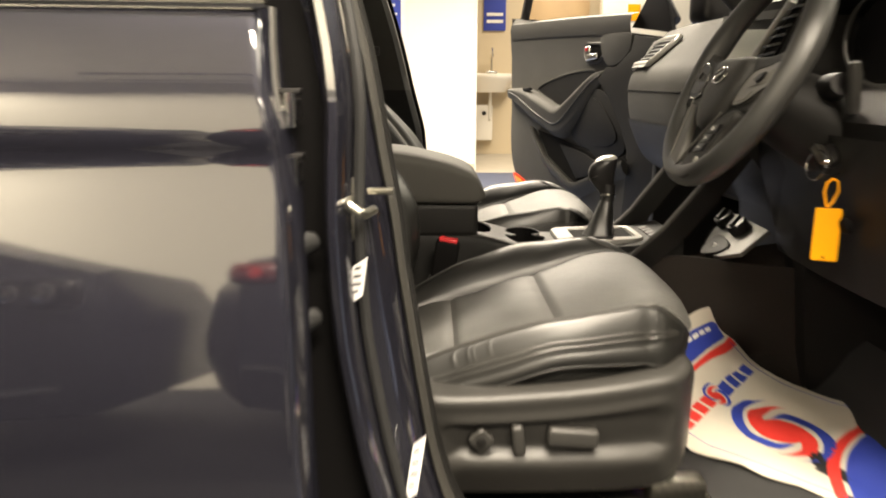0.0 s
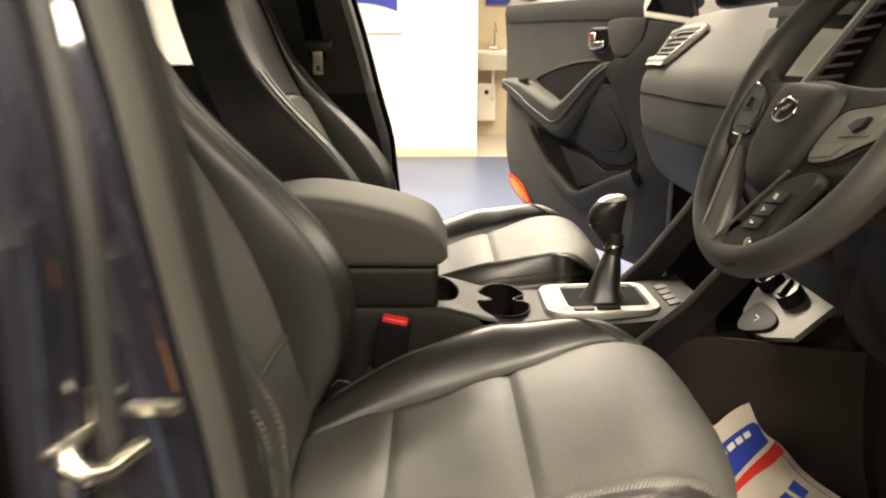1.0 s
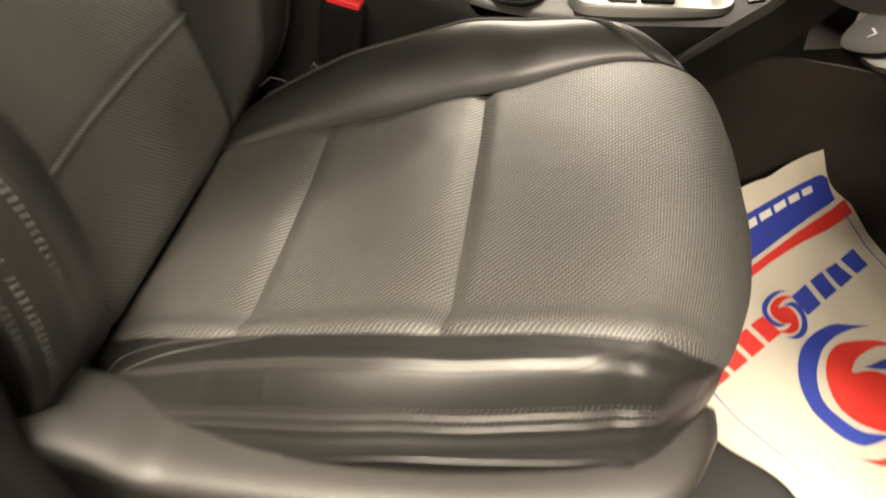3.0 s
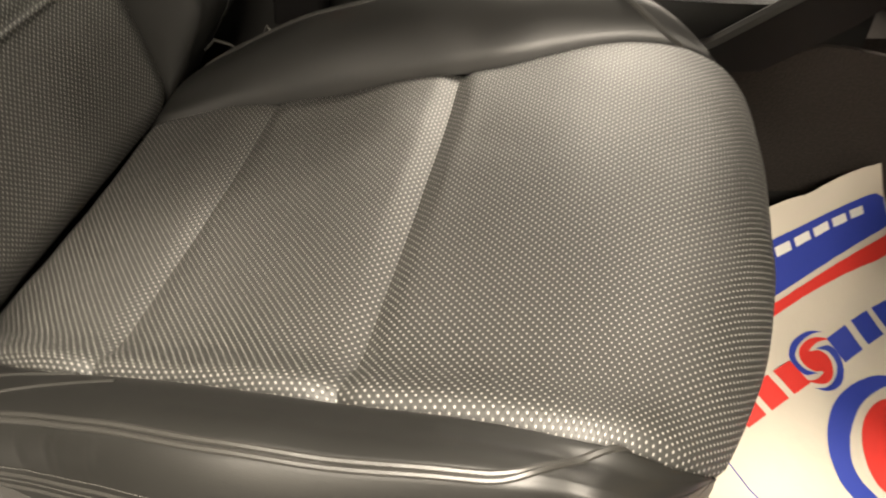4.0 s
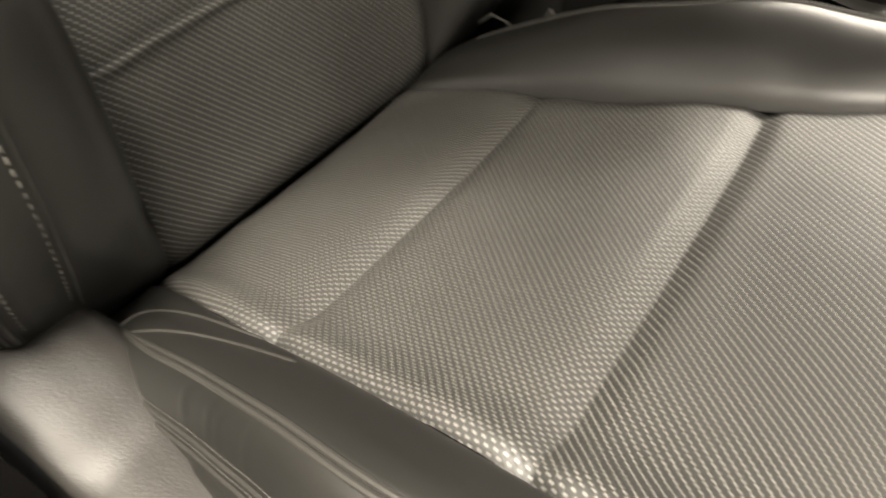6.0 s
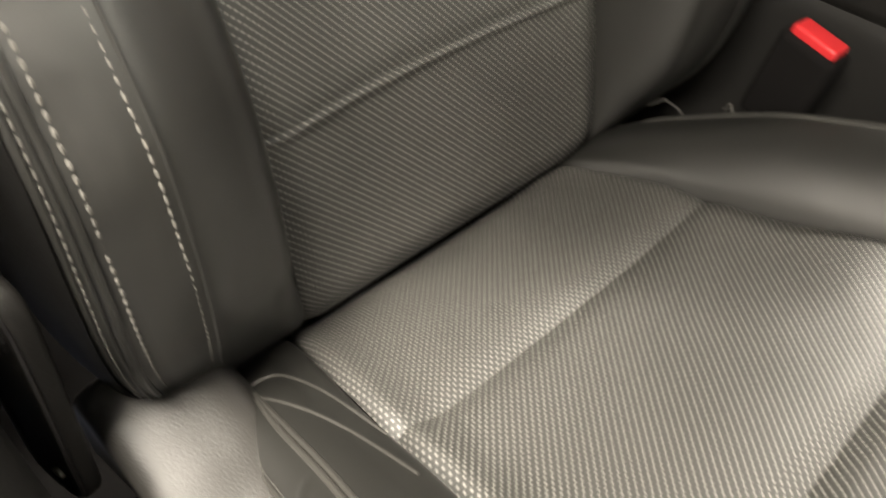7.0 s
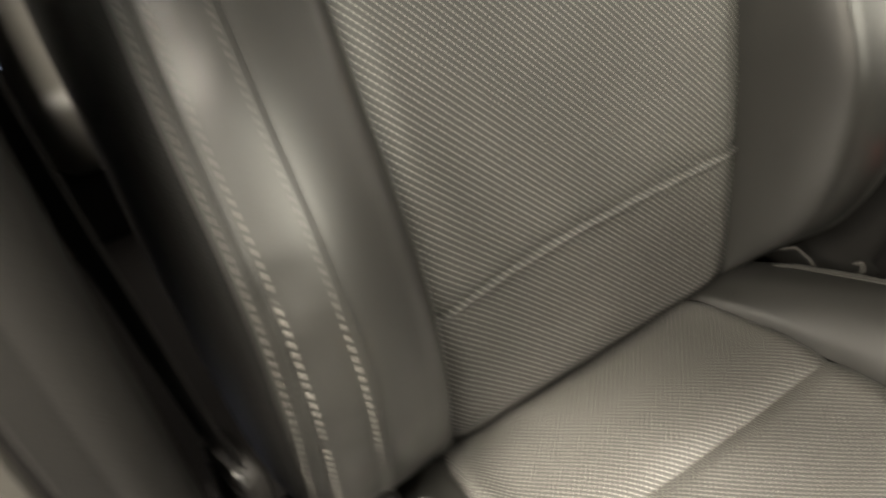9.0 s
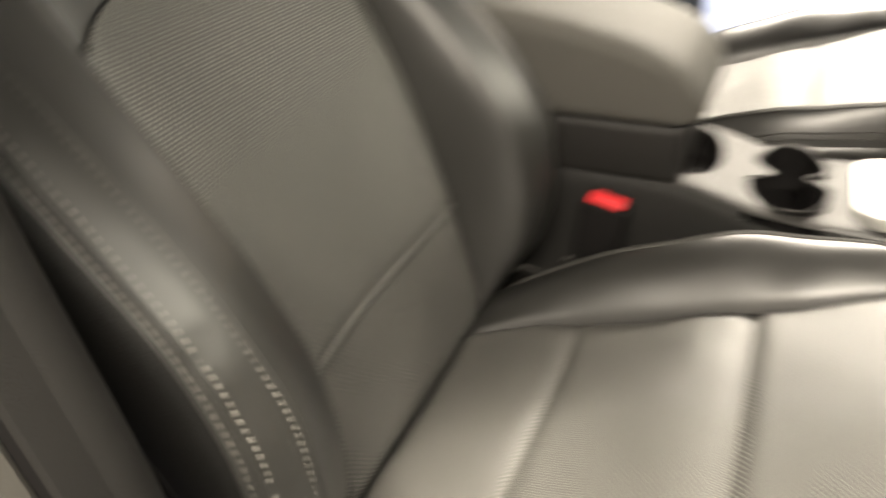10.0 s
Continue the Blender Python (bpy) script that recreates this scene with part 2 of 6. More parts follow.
def tube(points, radius, n=10, closed=False, caps=True):
    """A round bar along points; radius is a number or one for each point."""
    pts = [Vector(p) for p in points]
    k = len(pts)
    rad = radius if isinstance(radius, (list, tuple)) else [radius] * k
    sections, ref = [], None
    for i, p in enumerate(pts):
        d = (pts[(i + 1) % k] - pts[i - 1]) if closed else (pts[min(i + 1, k - 1)] - pts[max(i - 1, 0)])
        d.normalize()
        if ref is None:
            ref = d.orthogonal().normalized()
        ref = (ref - d * ref.dot(d)).normalized()
        side = d.cross(ref)
        sections.append([p + (ref * math.cos(2 * math.pi * a / n) + side * math.sin(2 * math.pi * a / n)) * rad[i] for a in range(n)])
    if closed:
        sections.append(sections[0])
    return loft(sections, caps and not closed)


def box(sx, sy, sz, r=0.0, m=None, seg=2):
    """A box of that size about its own middle, with rounded edges."""
    bm = bmesh.new()
    bmesh.ops.create_cube(bm, size=1)
    bmesh.ops.scale(bm, vec=(sx, sy, sz), verts=bm.verts)
    if r:
        bmesh.ops.bevel(bm, geom=list(bm.edges), offset=r, segments=seg, profile=0.6, affect="EDGES")
    geo = [v.co.copy() for v in bm.verts], [tuple(v.index for v in f.verts) for f in bm.faces]
    bm.free()
    return moved(geo, m) if m is not None else geo


def block(x0, x1, y0, y1, z0, z1, r=0.0, seg=2):
    return box(x1 - x0, y1 - y0, z1 - z0, r, pose((x0 + x1) / 2, (y0 + y1) / 2, (z0 + z1) / 2), seg)


def prism(outline, depth, m=None, r=0.0, seg=2):
    """An outline in its own xy plane, given depth along z, with rounded rims."""
    bm = bmesh.new()
    f = bm.faces.new([bm.verts.new((x, y, 0)) for x, y in outline])
    bmesh.ops.recalc_face_normals(bm, faces=[f])
    out = bmesh.ops.extrude_face_region(bm, geom=[f])
    bmesh.ops.translate(bm, vec=(0, 0, depth), verts=[e for e in out["geom"] if isinstance(e, bmesh.types.BMVert)])
    if r:
        rim = [e for e in bm.edges if abs(e.verts[0].co.z - e.verts[1].co.z) < 1e-6]
        bmesh.ops.bevel(bm, geom=rim, offset=r, segments=seg, profile=0.6, affect="EDGES")
    bm.verts.index_update()
    geo = [v.co.copy() for v in bm.verts], [tuple(v.index for v in f.verts) for f in bm.faces]
    bm.free()
    return moved(geo, m) if m is not None else geo


def disc(r, depth, n=24, bevel=0.0, m=None, ry=None):
    ry = ry or r
    return prism([(r * math.cos(2 * math.pi * i / n), ry * math.sin(2 * math.pi * i / n)) for i in range(n)], depth, m, bevel)


def frame_of(origin, xaxis, zaxis):
    """A matrix with that origin, x axis and z axis."""
    z = Vector(zaxis).normalized()
    x = Vector(xaxis)
    x = (x - z * x.dot(z)).normalized()
    y = z.cross(x)
    m = Matrix((x, y, z)).transposed().to_4x4()
    m.translation = origin
    return m


def curve_at(points, t):
    """A smooth value along rows (t, a, b, ...)."""
    xs = [p[0] for p in points]
    if t <= xs[0]:
        return points[0][1:]
    if t >= xs[-1]:
        return points[-1][1:]
    i = max(k for k in range(len(xs) - 1) if xs[k] <= t)
    w = (t - xs[i]) / (xs[i + 1] - xs[i])
    out = []
    for c in range(1, len(points[0])):
        p = [points[max(0, min(len(points) - 1, i + d))] for d in (-1, 0, 1, 2)]
        h = xs[i + 1] - xs[i]
        m0 = (p[2][c] - p[0][c]) / max(p[2][0] - p[0][0], 1e-6) * h
        m1 = (p[3][c] - p[1][c]) / max(p[3][0] - p[1][0], 1e-6) * h
        out.append((2 * w ** 3 - 3 * w ** 2 + 1) * p[1][c] + (w ** 3 - 2 * w ** 2 + w) * m0
                   + (-2 * w ** 3 + 3 * w ** 2) * p[2][c] + (w ** 3 - w ** 2) * m1)
    return tuple(out)


def stitches(points, length=0.0042, gap=0.0022, radius=0.0007, lift=0.0006):
    """Short thread stitches along a line of (place, normal)."""
    geos, run, on = [], 0.0, 0.0
    pts = [(Vector(p), Vector(q)) for p, q in points]
    pitch = length + gap
    for (a, na), (b, nb) in zip(pts, pts[1:]):
        d = (b - a).length
        while on < run + d:
            w = (on - run) / max(d, 1e-9)
            p, nn = a.lerp(b, w) + na.lerp(nb, w) * lift, (b - a).normalized()
            side = nn.cross(na).normalized() * radius
            up = na.normalized() * radius
            v = []
            for e in (-0.5, -0.3, 0.3, 0.5):
                k = 0.35 if abs(e) == 0.5 else 1.0
                c = p + nn * e * length
                v.append([c + side * k, c + up * k, c - side * k, c - up * k])
            geos.append(loft(v))
            on += pitch
        run += d
    return joined(*geos)


def smooth_outline(pts, n=6):
    out = []
    k = len(pts)
    for i in range(k):
        p0, p1, p2, p3 = (Vector(pts[(i + d) % k]) for d in (-1, 0, 1, 2))
        for j in range(n):
            t = j / n
            out.append(tuple(0.5 * ((2 * p1) + (p2 - p0) * t + (2 * p0 - 5 * p1 + 4 * p2 - p3) * t * t + (3 * p1 - p0 - 3 * p2 + p3) * t ** 3)))
    return out


def round_rect(x0, x1, y0, y1, r, n=6):
    pts = []
    for cx, cy, a0 in ((x1 - r, y1 - r, 0), (x0 + r, y1 - r, 90), (x0 + r, y0 + r, 180), (x1 - r, y0 + r, 270)):
        pts += [(cx + r * math.cos(radians(a0 + 90 * k / n)), cy + r * math.sin(radians(a0 + 90 * k / n))) for k in range(n + 1)]
    return pts


def smooth(a, b, t):
    t = max(0.0, min(1.0, (t - a) / (b - a)))
    return t * t * (3 - 2 * t)


def bell(d, w):
    return math.exp(-(d / w) ** 2)


# ---- the room ----
def wall(name, x0, x1, y0, y1, z0, z1, mat, label):
    return tagged(part(name, block(x0, x1, y0, y1, z0, z1), mat), label, "wall", kind="structure")


FAR = 7.05
tagged(part("floor", block(-7, 8, -5, FAR, -0.1, 0), BLUE_FLOOR), "blue painted workshop floor", "floor", kind="structure")
tagged(part("floor_2", block(0.2, 8, FAR, 9.2, -0.1, 0.002), GREY_FLOOR), "grey vinyl floor of the wash area", "floor", kind="structure")
# Unseen strip, added dark so the lower door reflects little light.
tagged(part("floor_3", block(-7, 8, -5, -0.6, -0.05, 0.003), DARK_FLOOR), "dark strip added on the unseen near floor to darken door reflections", "floor", kind="structure")
wall("wall_far", -7.2, 0.30, FAR, FAR + 0.15, 0, 3.2, WHITE_WALL, "white painted showroom wall")
wall("wall_recess_side", 0.15, 0.30, FAR + 0.15, 9.2, 0, 3.2, CREAM_WALL, "cream side wall of the wash area")
wall("wall_recess", 0.15, 8.2, 9.2, 9.35, 0, 3.2, CREAM_WALL, "cream back wall of the wash area")
# Unseen walls added to close the room, greyed to hold down bounced light.
wall("wall_left", -7.2, -7.0, -5, FAR, 0, 3.2, GREY_WALL, "unseen side wall, grey to cut the bounced light")
wall("wall_right", 8.0, 8.2, -5, 9.2, 0, 3.2, GREY_WALL, "unseen side wall, grey to cut the bounced light")
wall("wall_near", -7.2, 8.2, -5.2, -5.0, 0, 3.2, WHITE_WALL, "white painted wall behind the car park bay")
tagged(part("ceiling", block(-7.2, 8.2, -5.2, 9.35, 3.2, 3.3), CEILING), "plain white ceiling", "ceiling", kind="structure")
tagged(part("baseboard", block(-7, 0.30, FAR - 0.02, FAR - 0.002, 0, 0.1, 0.004), CREAM_WALL), "pale skirting along the white wall", "skirting", kind="structure")
tagged(part("trim", block(0.285, 0.315, FAR - 0.012, FAR + 0.16, 0.002, 3.198, 0.004), WHITE_WALL), "white corner trim of the wall end", "trim", kind="structure")


def light_panel(x, y, sx, sy):
    t = thing("unseen_light_fixture", (x, y, 3.2), "white rectangular light fixture added out of view over a lamp", "ceiling light", "ceiling lights")
    part("frame", joined(block(x - sx / 2 - 0.03, x + sx / 2 + 0.03, y - sy / 2 - 0.03, y - sy / 2, 3.14, 3.2, 0.004),
                         block(x - sx / 2 - 0.03, x + sx / 2 + 0.03, y + sy / 2, y + sy / 2 + 0.03, 3.14, 3.2, 0.004),
                         block(x - sx / 2 - 0.03, x - sx / 2, y - sy / 2, y + sy / 2, 3.14, 3.2, 0.004),
                         block(x + sx / 2, x + sx / 2 + 0.03, y - sy / 2, y + sy / 2, 3.14, 3.2, 0.004)), CEILING, t)
    part("diffuser", block(x - sx / 2, x + sx / 2, y - sy / 2, y + sy / 2, 3.16, 3.19), CEILING, t)


# Fixture bodies added over the unseen lamps; they give no light themselves.
for lamp in LAMPS:
    light_panel(*lamp[:4])

# poster on the white wall
poster = thing("wall_poster", (-0.75, FAR, 1.2), "blue and white framed poster on the white wall", "poster")
part("backing", block(-1.05, -0.445, FAR - 0.02, FAR - 0.002, 1.26, 2.1, 0.004), PRINT_WHITE, poster)
part("blue_field", prism([(-1.0 + 0.5 * i / 20, 1.55 - 0.12 * (i / 20) ** 2 + 0.04 * i / 20) for i in range(21)] + [(-0.5, 2.06), (-1.0, 2.06)], 0.004,
                         frame_of((0, FAR - 0.02, 0), (1, 0, 0), (0, -1, 0))), PRINT_BLUE, poster, "blue printed field")
for i in range(4):
    part("text_bar", block(-0.96 + 0.02 * i, -0.6 + 0.02 * i, FAR - 0.027, FAR - 0.0245, 1.95 - 0.09 * i, 1.975 - 0.09 * i), PRINT_WHITE, poster)

# sink, tap, water heater and sign in the wash area
sink = thing("wash_basin", (0.62, 9.2, 0.85), "white wall-hung wash basin with a swan-neck tap", "sink")


def basin(u, v):
    a = 2 * math.pi * u
    r = curve_at([(0, 0.02, -0.02), (0.3, 0.16, -0.11), (0.55, 0.23, -0.005), (0.7, 0.25, 0.012), (0.8, 0.262, 0.0), (1.0, 0.16, -0.2)], v)
    return (0.62 + r[0] * 1.25 * math.cos(a), 8.96 + r[0] * 0.85 * math.sin(a), 1.05 + r[1])


part("bowl", grid(basin, 28, 20), PORCELAIN, sink)
part("backplate", block(0.33, 0.92, 9.1, 9.2, 0.9, 1.1, 0.02), PORCELAIN, sink)
part("tap", joined(tube([(0.64, 9.12, 1.1), (0.64, 9.12, 1.3), (0.64, 9.1, 1.38), (0.64, 9.04, 1.42), (0.64, 8.97, 1.38), (0.64, 8.95, 1.3)], 0.014, 8),
                   block(0.56, 0.72, 9.1, 9.15, 1.09, 1.13, 0.01)), CHROME, sink, "chrome swan-neck tap")
part("waste_pipe", tube([(0.62, 9.0, 0.85), (0.62, 9.0, 0.5), (0.62, 9.1, 0.42), (0.62, 9.2, 0.42)], 0.022, 8), PORCELAIN, sink)
heater = thing("water_heater", (0.5, 9.2, 0.25), "small white wall water heater under the basin", "water heater")
part("casing", block(0.42, 0.66, 9.02, 9.2, 0.2, 0.68, 0.02), PORCELAIN, heater)
part("dial", disc(0.03, 0.02, 16, 0.004, frame_of((0.54, 9.02, 0.57), (1, 0, 0), (0, -1, 0))), DARK_PLASTIC, heater)
sign = thing("wall_sign", (0.68, 9.2, 1.7), "small blue sign with white lines on the cream wall", "sign")
part("plate", block(0.53, 0.83, 9.175, 9.198, 1.66, 2.40, 0.006), PRINT_BLUE, sign)
for i in range(2):
    part("text_bar", block(0.57, 0.79, 9.165, 9.174, 1.76 + 0.09 * i, 1.80 + 0.09 * i), PRINT_WHITE, sign)
door1 = tagged(part("door_1", block(1.1, 1.95, 9.15, 9.198, 0, 2.05, 0.004), WOOD), "plain light wooden door in the cream wall", "door", kind="structure")
part("door_handle", joined(disc(0.03, 0.02, 16, 0.003, frame_of((1.72, 9.15, 1.4), (1, 0, 0), (0, -1, 0)))), BLACK_PLASTIC, door1)
wall("wall_partition", 2.0, 4.6, 8.6, 8.75, 0, 3.2, WHITE_WALL, "white partition wall beside the wooden door")
notice = thing("wall_notice", (2.45, 8.6, 1.6), "small orange and white notice on the partition wall", "notice")
part("sheet", block(2.3, 2.5, 8.592, 8.598, 1.45, 1.98), PRINT_WHITE, notice)
part("orange_panel", block(2.32, 2.48, 8.584, 8.590, 1.75, 1.95), ORANGE, notice)


# ---- seats ----
BASE = [(0.00, -.312, .528), (0.03, -.286, .560), (0.06, -.258, .588), (0.17, -.153, .617), (0.25, -.075, .637), (0.33, 0, .660), (0.39, .058, .679),
        (0.44, .107, .691), (0.49, .157, .692), (.53, .199, .680), (.56, .224, .655), (.595, .236, .615), (.63, .230, .575)]
INNER = [(0, .118), (.06, .127), (.17, .141), (.33, .157), (.43, .163), (.48, .166), (.52, .164), (.54, .156), (.57, .140), (.60, .118), (.63, .10)]
OUTER = [(0, .172), (.06, .190), (.11, .200), (.17, .206), (.21, .213), (.29, .226), (.375, .222), (.46, .203), (.51, .180), (.54, .156), (.57, .140), (.60, .118), (.63, .10)]
CREST = [(0, .0), (.06, .010), (.10, .022), (.17, .034), (.29, .041), (.375, .026), (.45, .014), (.51, .005), (.54, 0), (.63, 0)]
RIM = [(0, -.024), (.06, -.020), (.11, -.014), (.17, -.012), (.21, -.010), (.29, -.004), (.375, -.017), (.46, -.028), (.51, -.016), (.54, -.001), (.63, 0)]
# what sets the worn door-side bolster apart: insert edge, outer edge, crest, rim
WORN = [(0, .010, .006, -.004, -.003), (.06, .0131, .0081, -.0052, -.0044), (.12, .0123, .0088, -.0053, -.0047), (.17, .0089, .0085, -.0044, -.0045), (.23, .0049, .006, -.002, -.0027), (.29, .0045, .0042, -.0015, -.001),
        (.34, .0049, .0039, -.001, -.0017), (.39, .0071, .0039, .0009, -.0048), (.43, .0099, .0065, .0004, -.0078), (.46, .0101, .010, -.0014, -.0095), (.49, .0085, .021, .0015, -.0114), (.515, .0078, .030, .0025, -.0135), (.54, .009, .0255, .002, -.015), (.556, .009, .009, 0, .001), (.57, .009, .009, 0, 0), (.63, .008, .008, 0, 0)]
SEAM_A, SEAM_B = 0.17, 0.33


def base_at(s, y):
    x, z = curve_at(BASE, s)
    skew = 0.095 * y if y > 0 else -0.0115 * math.tanh(-y / 0.1)
    return Vector((x + skew * smooth(0.38, 0.52, s) - (0.040 if y > 0 else 0.058) * (abs(y) / 0.22) ** 2 * smooth(0.42, 0.57, s), y, z))


def base_normal(s):
    a, b = curve_at(BASE, s - 0.004), curve_at(BASE, s + 0.004)
    return Vector((-(b[1] - a[1]), 0, b[0] - a[0])).normalized()


def edge_climb(s, v):
    """The insert's near edge climbs to the bolster."""
    return (0.0085 * smooth(0.78, 0.95, -v) - 0.0015 * smooth(0.95, 1.0, -v)) * smooth(0.04, 0.10, s) * smooth(0.56, 0.49, s)


def cushion_insert(s, v):
    """v from -1 to 1 across the seat."""
    yi = curve_at(INNER, s)[0] + (0.012 * smooth(0.35, 0.47, s) if v > 0 else curve_at(WORN, s)[0])
    y = v * yi
    lift = (-0.006 * bell(s - SEAM_B, 0.008) - 0.0045 * bell(s - SEAM_A, 0.007)) * (1 - 0.35 * v ** 4) - 0.004 * bell(1 - abs(v), 0.025) + edge_climb(s, v)
    lift += 0.005 * bell(s - SEAM_B + 0.045, 0.04) + 0.003 * bell(s - SEAM_A + 0.035, 0.03) - 0.003 * (1 - v * v) * (1 - smooth(0.36, 0.5, s))
    lift += 0.005 * max(0.0, v) ** 2 * smooth(0.35, 0.46, s) + 0.0012 * noise.noise((s * 22, y * 22, 3.0)) + 0.0012 * noise.noise((s * 9, y * 9, 7.0))
    return base_at(s, y) + base_normal(s) * lift


def bolster(s, w, side):
    """w from 0 at the insert to 1 at the outer stitch line."""
    yi, yo, h, rim = (curve_at(c, s)[0] for c in (INNER, OUTER, CREST, RIM))
    if side > 0:
        fuller = smooth(0.54, 0.44, s)
        yi += 0.012 * smooth(0.35, 0.47, s)
        yo, h = yo + 0.022 * fuller, h + 0.010 * fuller * smooth(0.08, 0.2, s)
    else:
        yi, yo, h, rim = (a + b for a, b in zip((yi, yo, h, rim), curve_at(WORN, s)))
    yo = max(yo, yi)
    y = yi + (yo - yi) * w
    if w < 0.65:
        z = h * math.sin(math.pi / 2 * w / 0.65) ** 0.8
    else:
        z = rim + (h - rim) * max(0.0, 1 - ((w - 0.65) / 0.35) ** 1.6) ** 0.75
    z += 0.0015 * noise.noise((s * 14, w * 3, side * 5.0)) - 0.0013 * bell(w - 0.66, 0.022) - 0.004 * bell(w, 0.03)
    wrinkle = sum(bell(s - ss - 0.06 * (w - .84) ** 2 / 0.1 - 0.02 * (w - .8), dw) for ss, dw in ((0.165, 0.0024), (0.186, 0.0018), (0.193, 0.0014), (0.215, 0.0018))) * smooth(0.68, 0.80, w) * smooth(0.945, 0.86, w)
    z += 0.0021 * wrinkle * (1 + 0.8 * noise.noise((s * 90, w * 4, 2.0)))
    z += edge_climb(s, -1 if side < 0 else 1) * smooth(0.35, 0.0, w)
    p = base_at(s, side * y)
    return p + Vector((0, 0, z))


BACK_Y = 0.016
BACK = [(.55, -.308, 0, .140, .215), (.575, -.276, .0, .141, .218), (.60, -.266, .008, .142, .222), (.625, -.271, .030, .143, .230), (.66, -.282, .064, .144, .238), (.70, -.295, .088, .145, .243), (.74, -.307, .102, .146, .245), (.79, -.326, .114, .148, .246),
        (.84, -.346, .104, .150, .246), (.90, -.374, .078, .152, .246), (.96, -.404, .046, .150, .242), (1.02, -.430, .018, .146, .236),
        (1.08, -.452, .004, .136, .226), (1.14, -.472, 0, .12, .21), (1.18, -.488, 0, .10, .18), (1.20, -.51, 0, .08, .15)]


def back_insert(z, v, proud=0.0):
    x, p, yi, yo = curve_at(BACK, z)
    y = v * yi
    lift = proud - 0.006 * bell(1 - abs(v), 0.06) + (0.008 * v * v + (0.009 * v * v if v < 0 else 0.0)) * p / 0.1
    lift += 0.0008 * noise.noise((z * 14, y * 12, 1.0)) + 0.0008 * noise.noise((z * 7, y * 7, 4.0))
    return Vector((x + lift, BACK_Y + y, z + 0.3 * lift))


def back_bolster(z, w, side):
    """w from 0 at the insert over the crest at 0.5 to the side at 1."""
    x, p, yi, yo = curve_at(BACK, z)
    if side < 0:
        yi, yo = yi - BACK_Y, yo + 0.012
        x += 0.008 * smooth(0.80, 0.95, z) - 0.010 * smooth(0.60, 0.66, z) * smooth(0.92, 0.78, z)
    else:
        yi, yo = yi + BACK_Y, yo + BACK_Y
    if w < 0.3:
        k = w / 0.3
        y, fx = yi + 0.22 * (yo - yi) * k ** 1.3, 0.82 * p * math.sin(math.pi / 2 * k) ** 0.8
    elif w < 0.75:
        k = (w - 0.3) / 0.45
        y, fx = yi + (0.22 + 0.6 * k) * (yo - yi), p * (0.82 + 0.08 * k + 0.10 * math.sin(math.pi * k))
    else:
        k = (w - 0.75) / 0.25
        y, fx = yi + (0.82 + 0.18 * math.sin(math.pi / 2 * min(1, k * 1.5))) * (yo - yi), 0.9 * p - (0.9 * p + 0.08) * (1 - math.cos(math.pi / 2 * k))
    fx += 0.0014 * noise.noise((z * 16, w * 4, side * 9.0)) - 0.003 * bell(w, 0.03) - 0.0016 * bell(w - 0.575 + 0.035 * smooth(0.66, 0.86, z), 0.012) - 0.0014 * bell(w - 0.73 + 0.05 * smooth(0.66, 0.88, z), 0.012) 
    fx -= 0.0014 * sum(bell(z - zz + 0.05 * (w - .6) + 0.006 * noise.noise((w * 9, zz * 50, 3.0)), dz) for zz, dz in ((0.762, 0.005), (0.80, 0.004), (0.812, 0.0035), (0.845, 0.005), (0.93, 0.008))) * smooth(.55, .62, w) * smooth(.76, .71, w)
    return Vector((x + fx, side * y, z))


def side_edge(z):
    """Where the bolster's leather ends and its painted-dark outer side begins."""
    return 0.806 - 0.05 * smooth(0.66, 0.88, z)


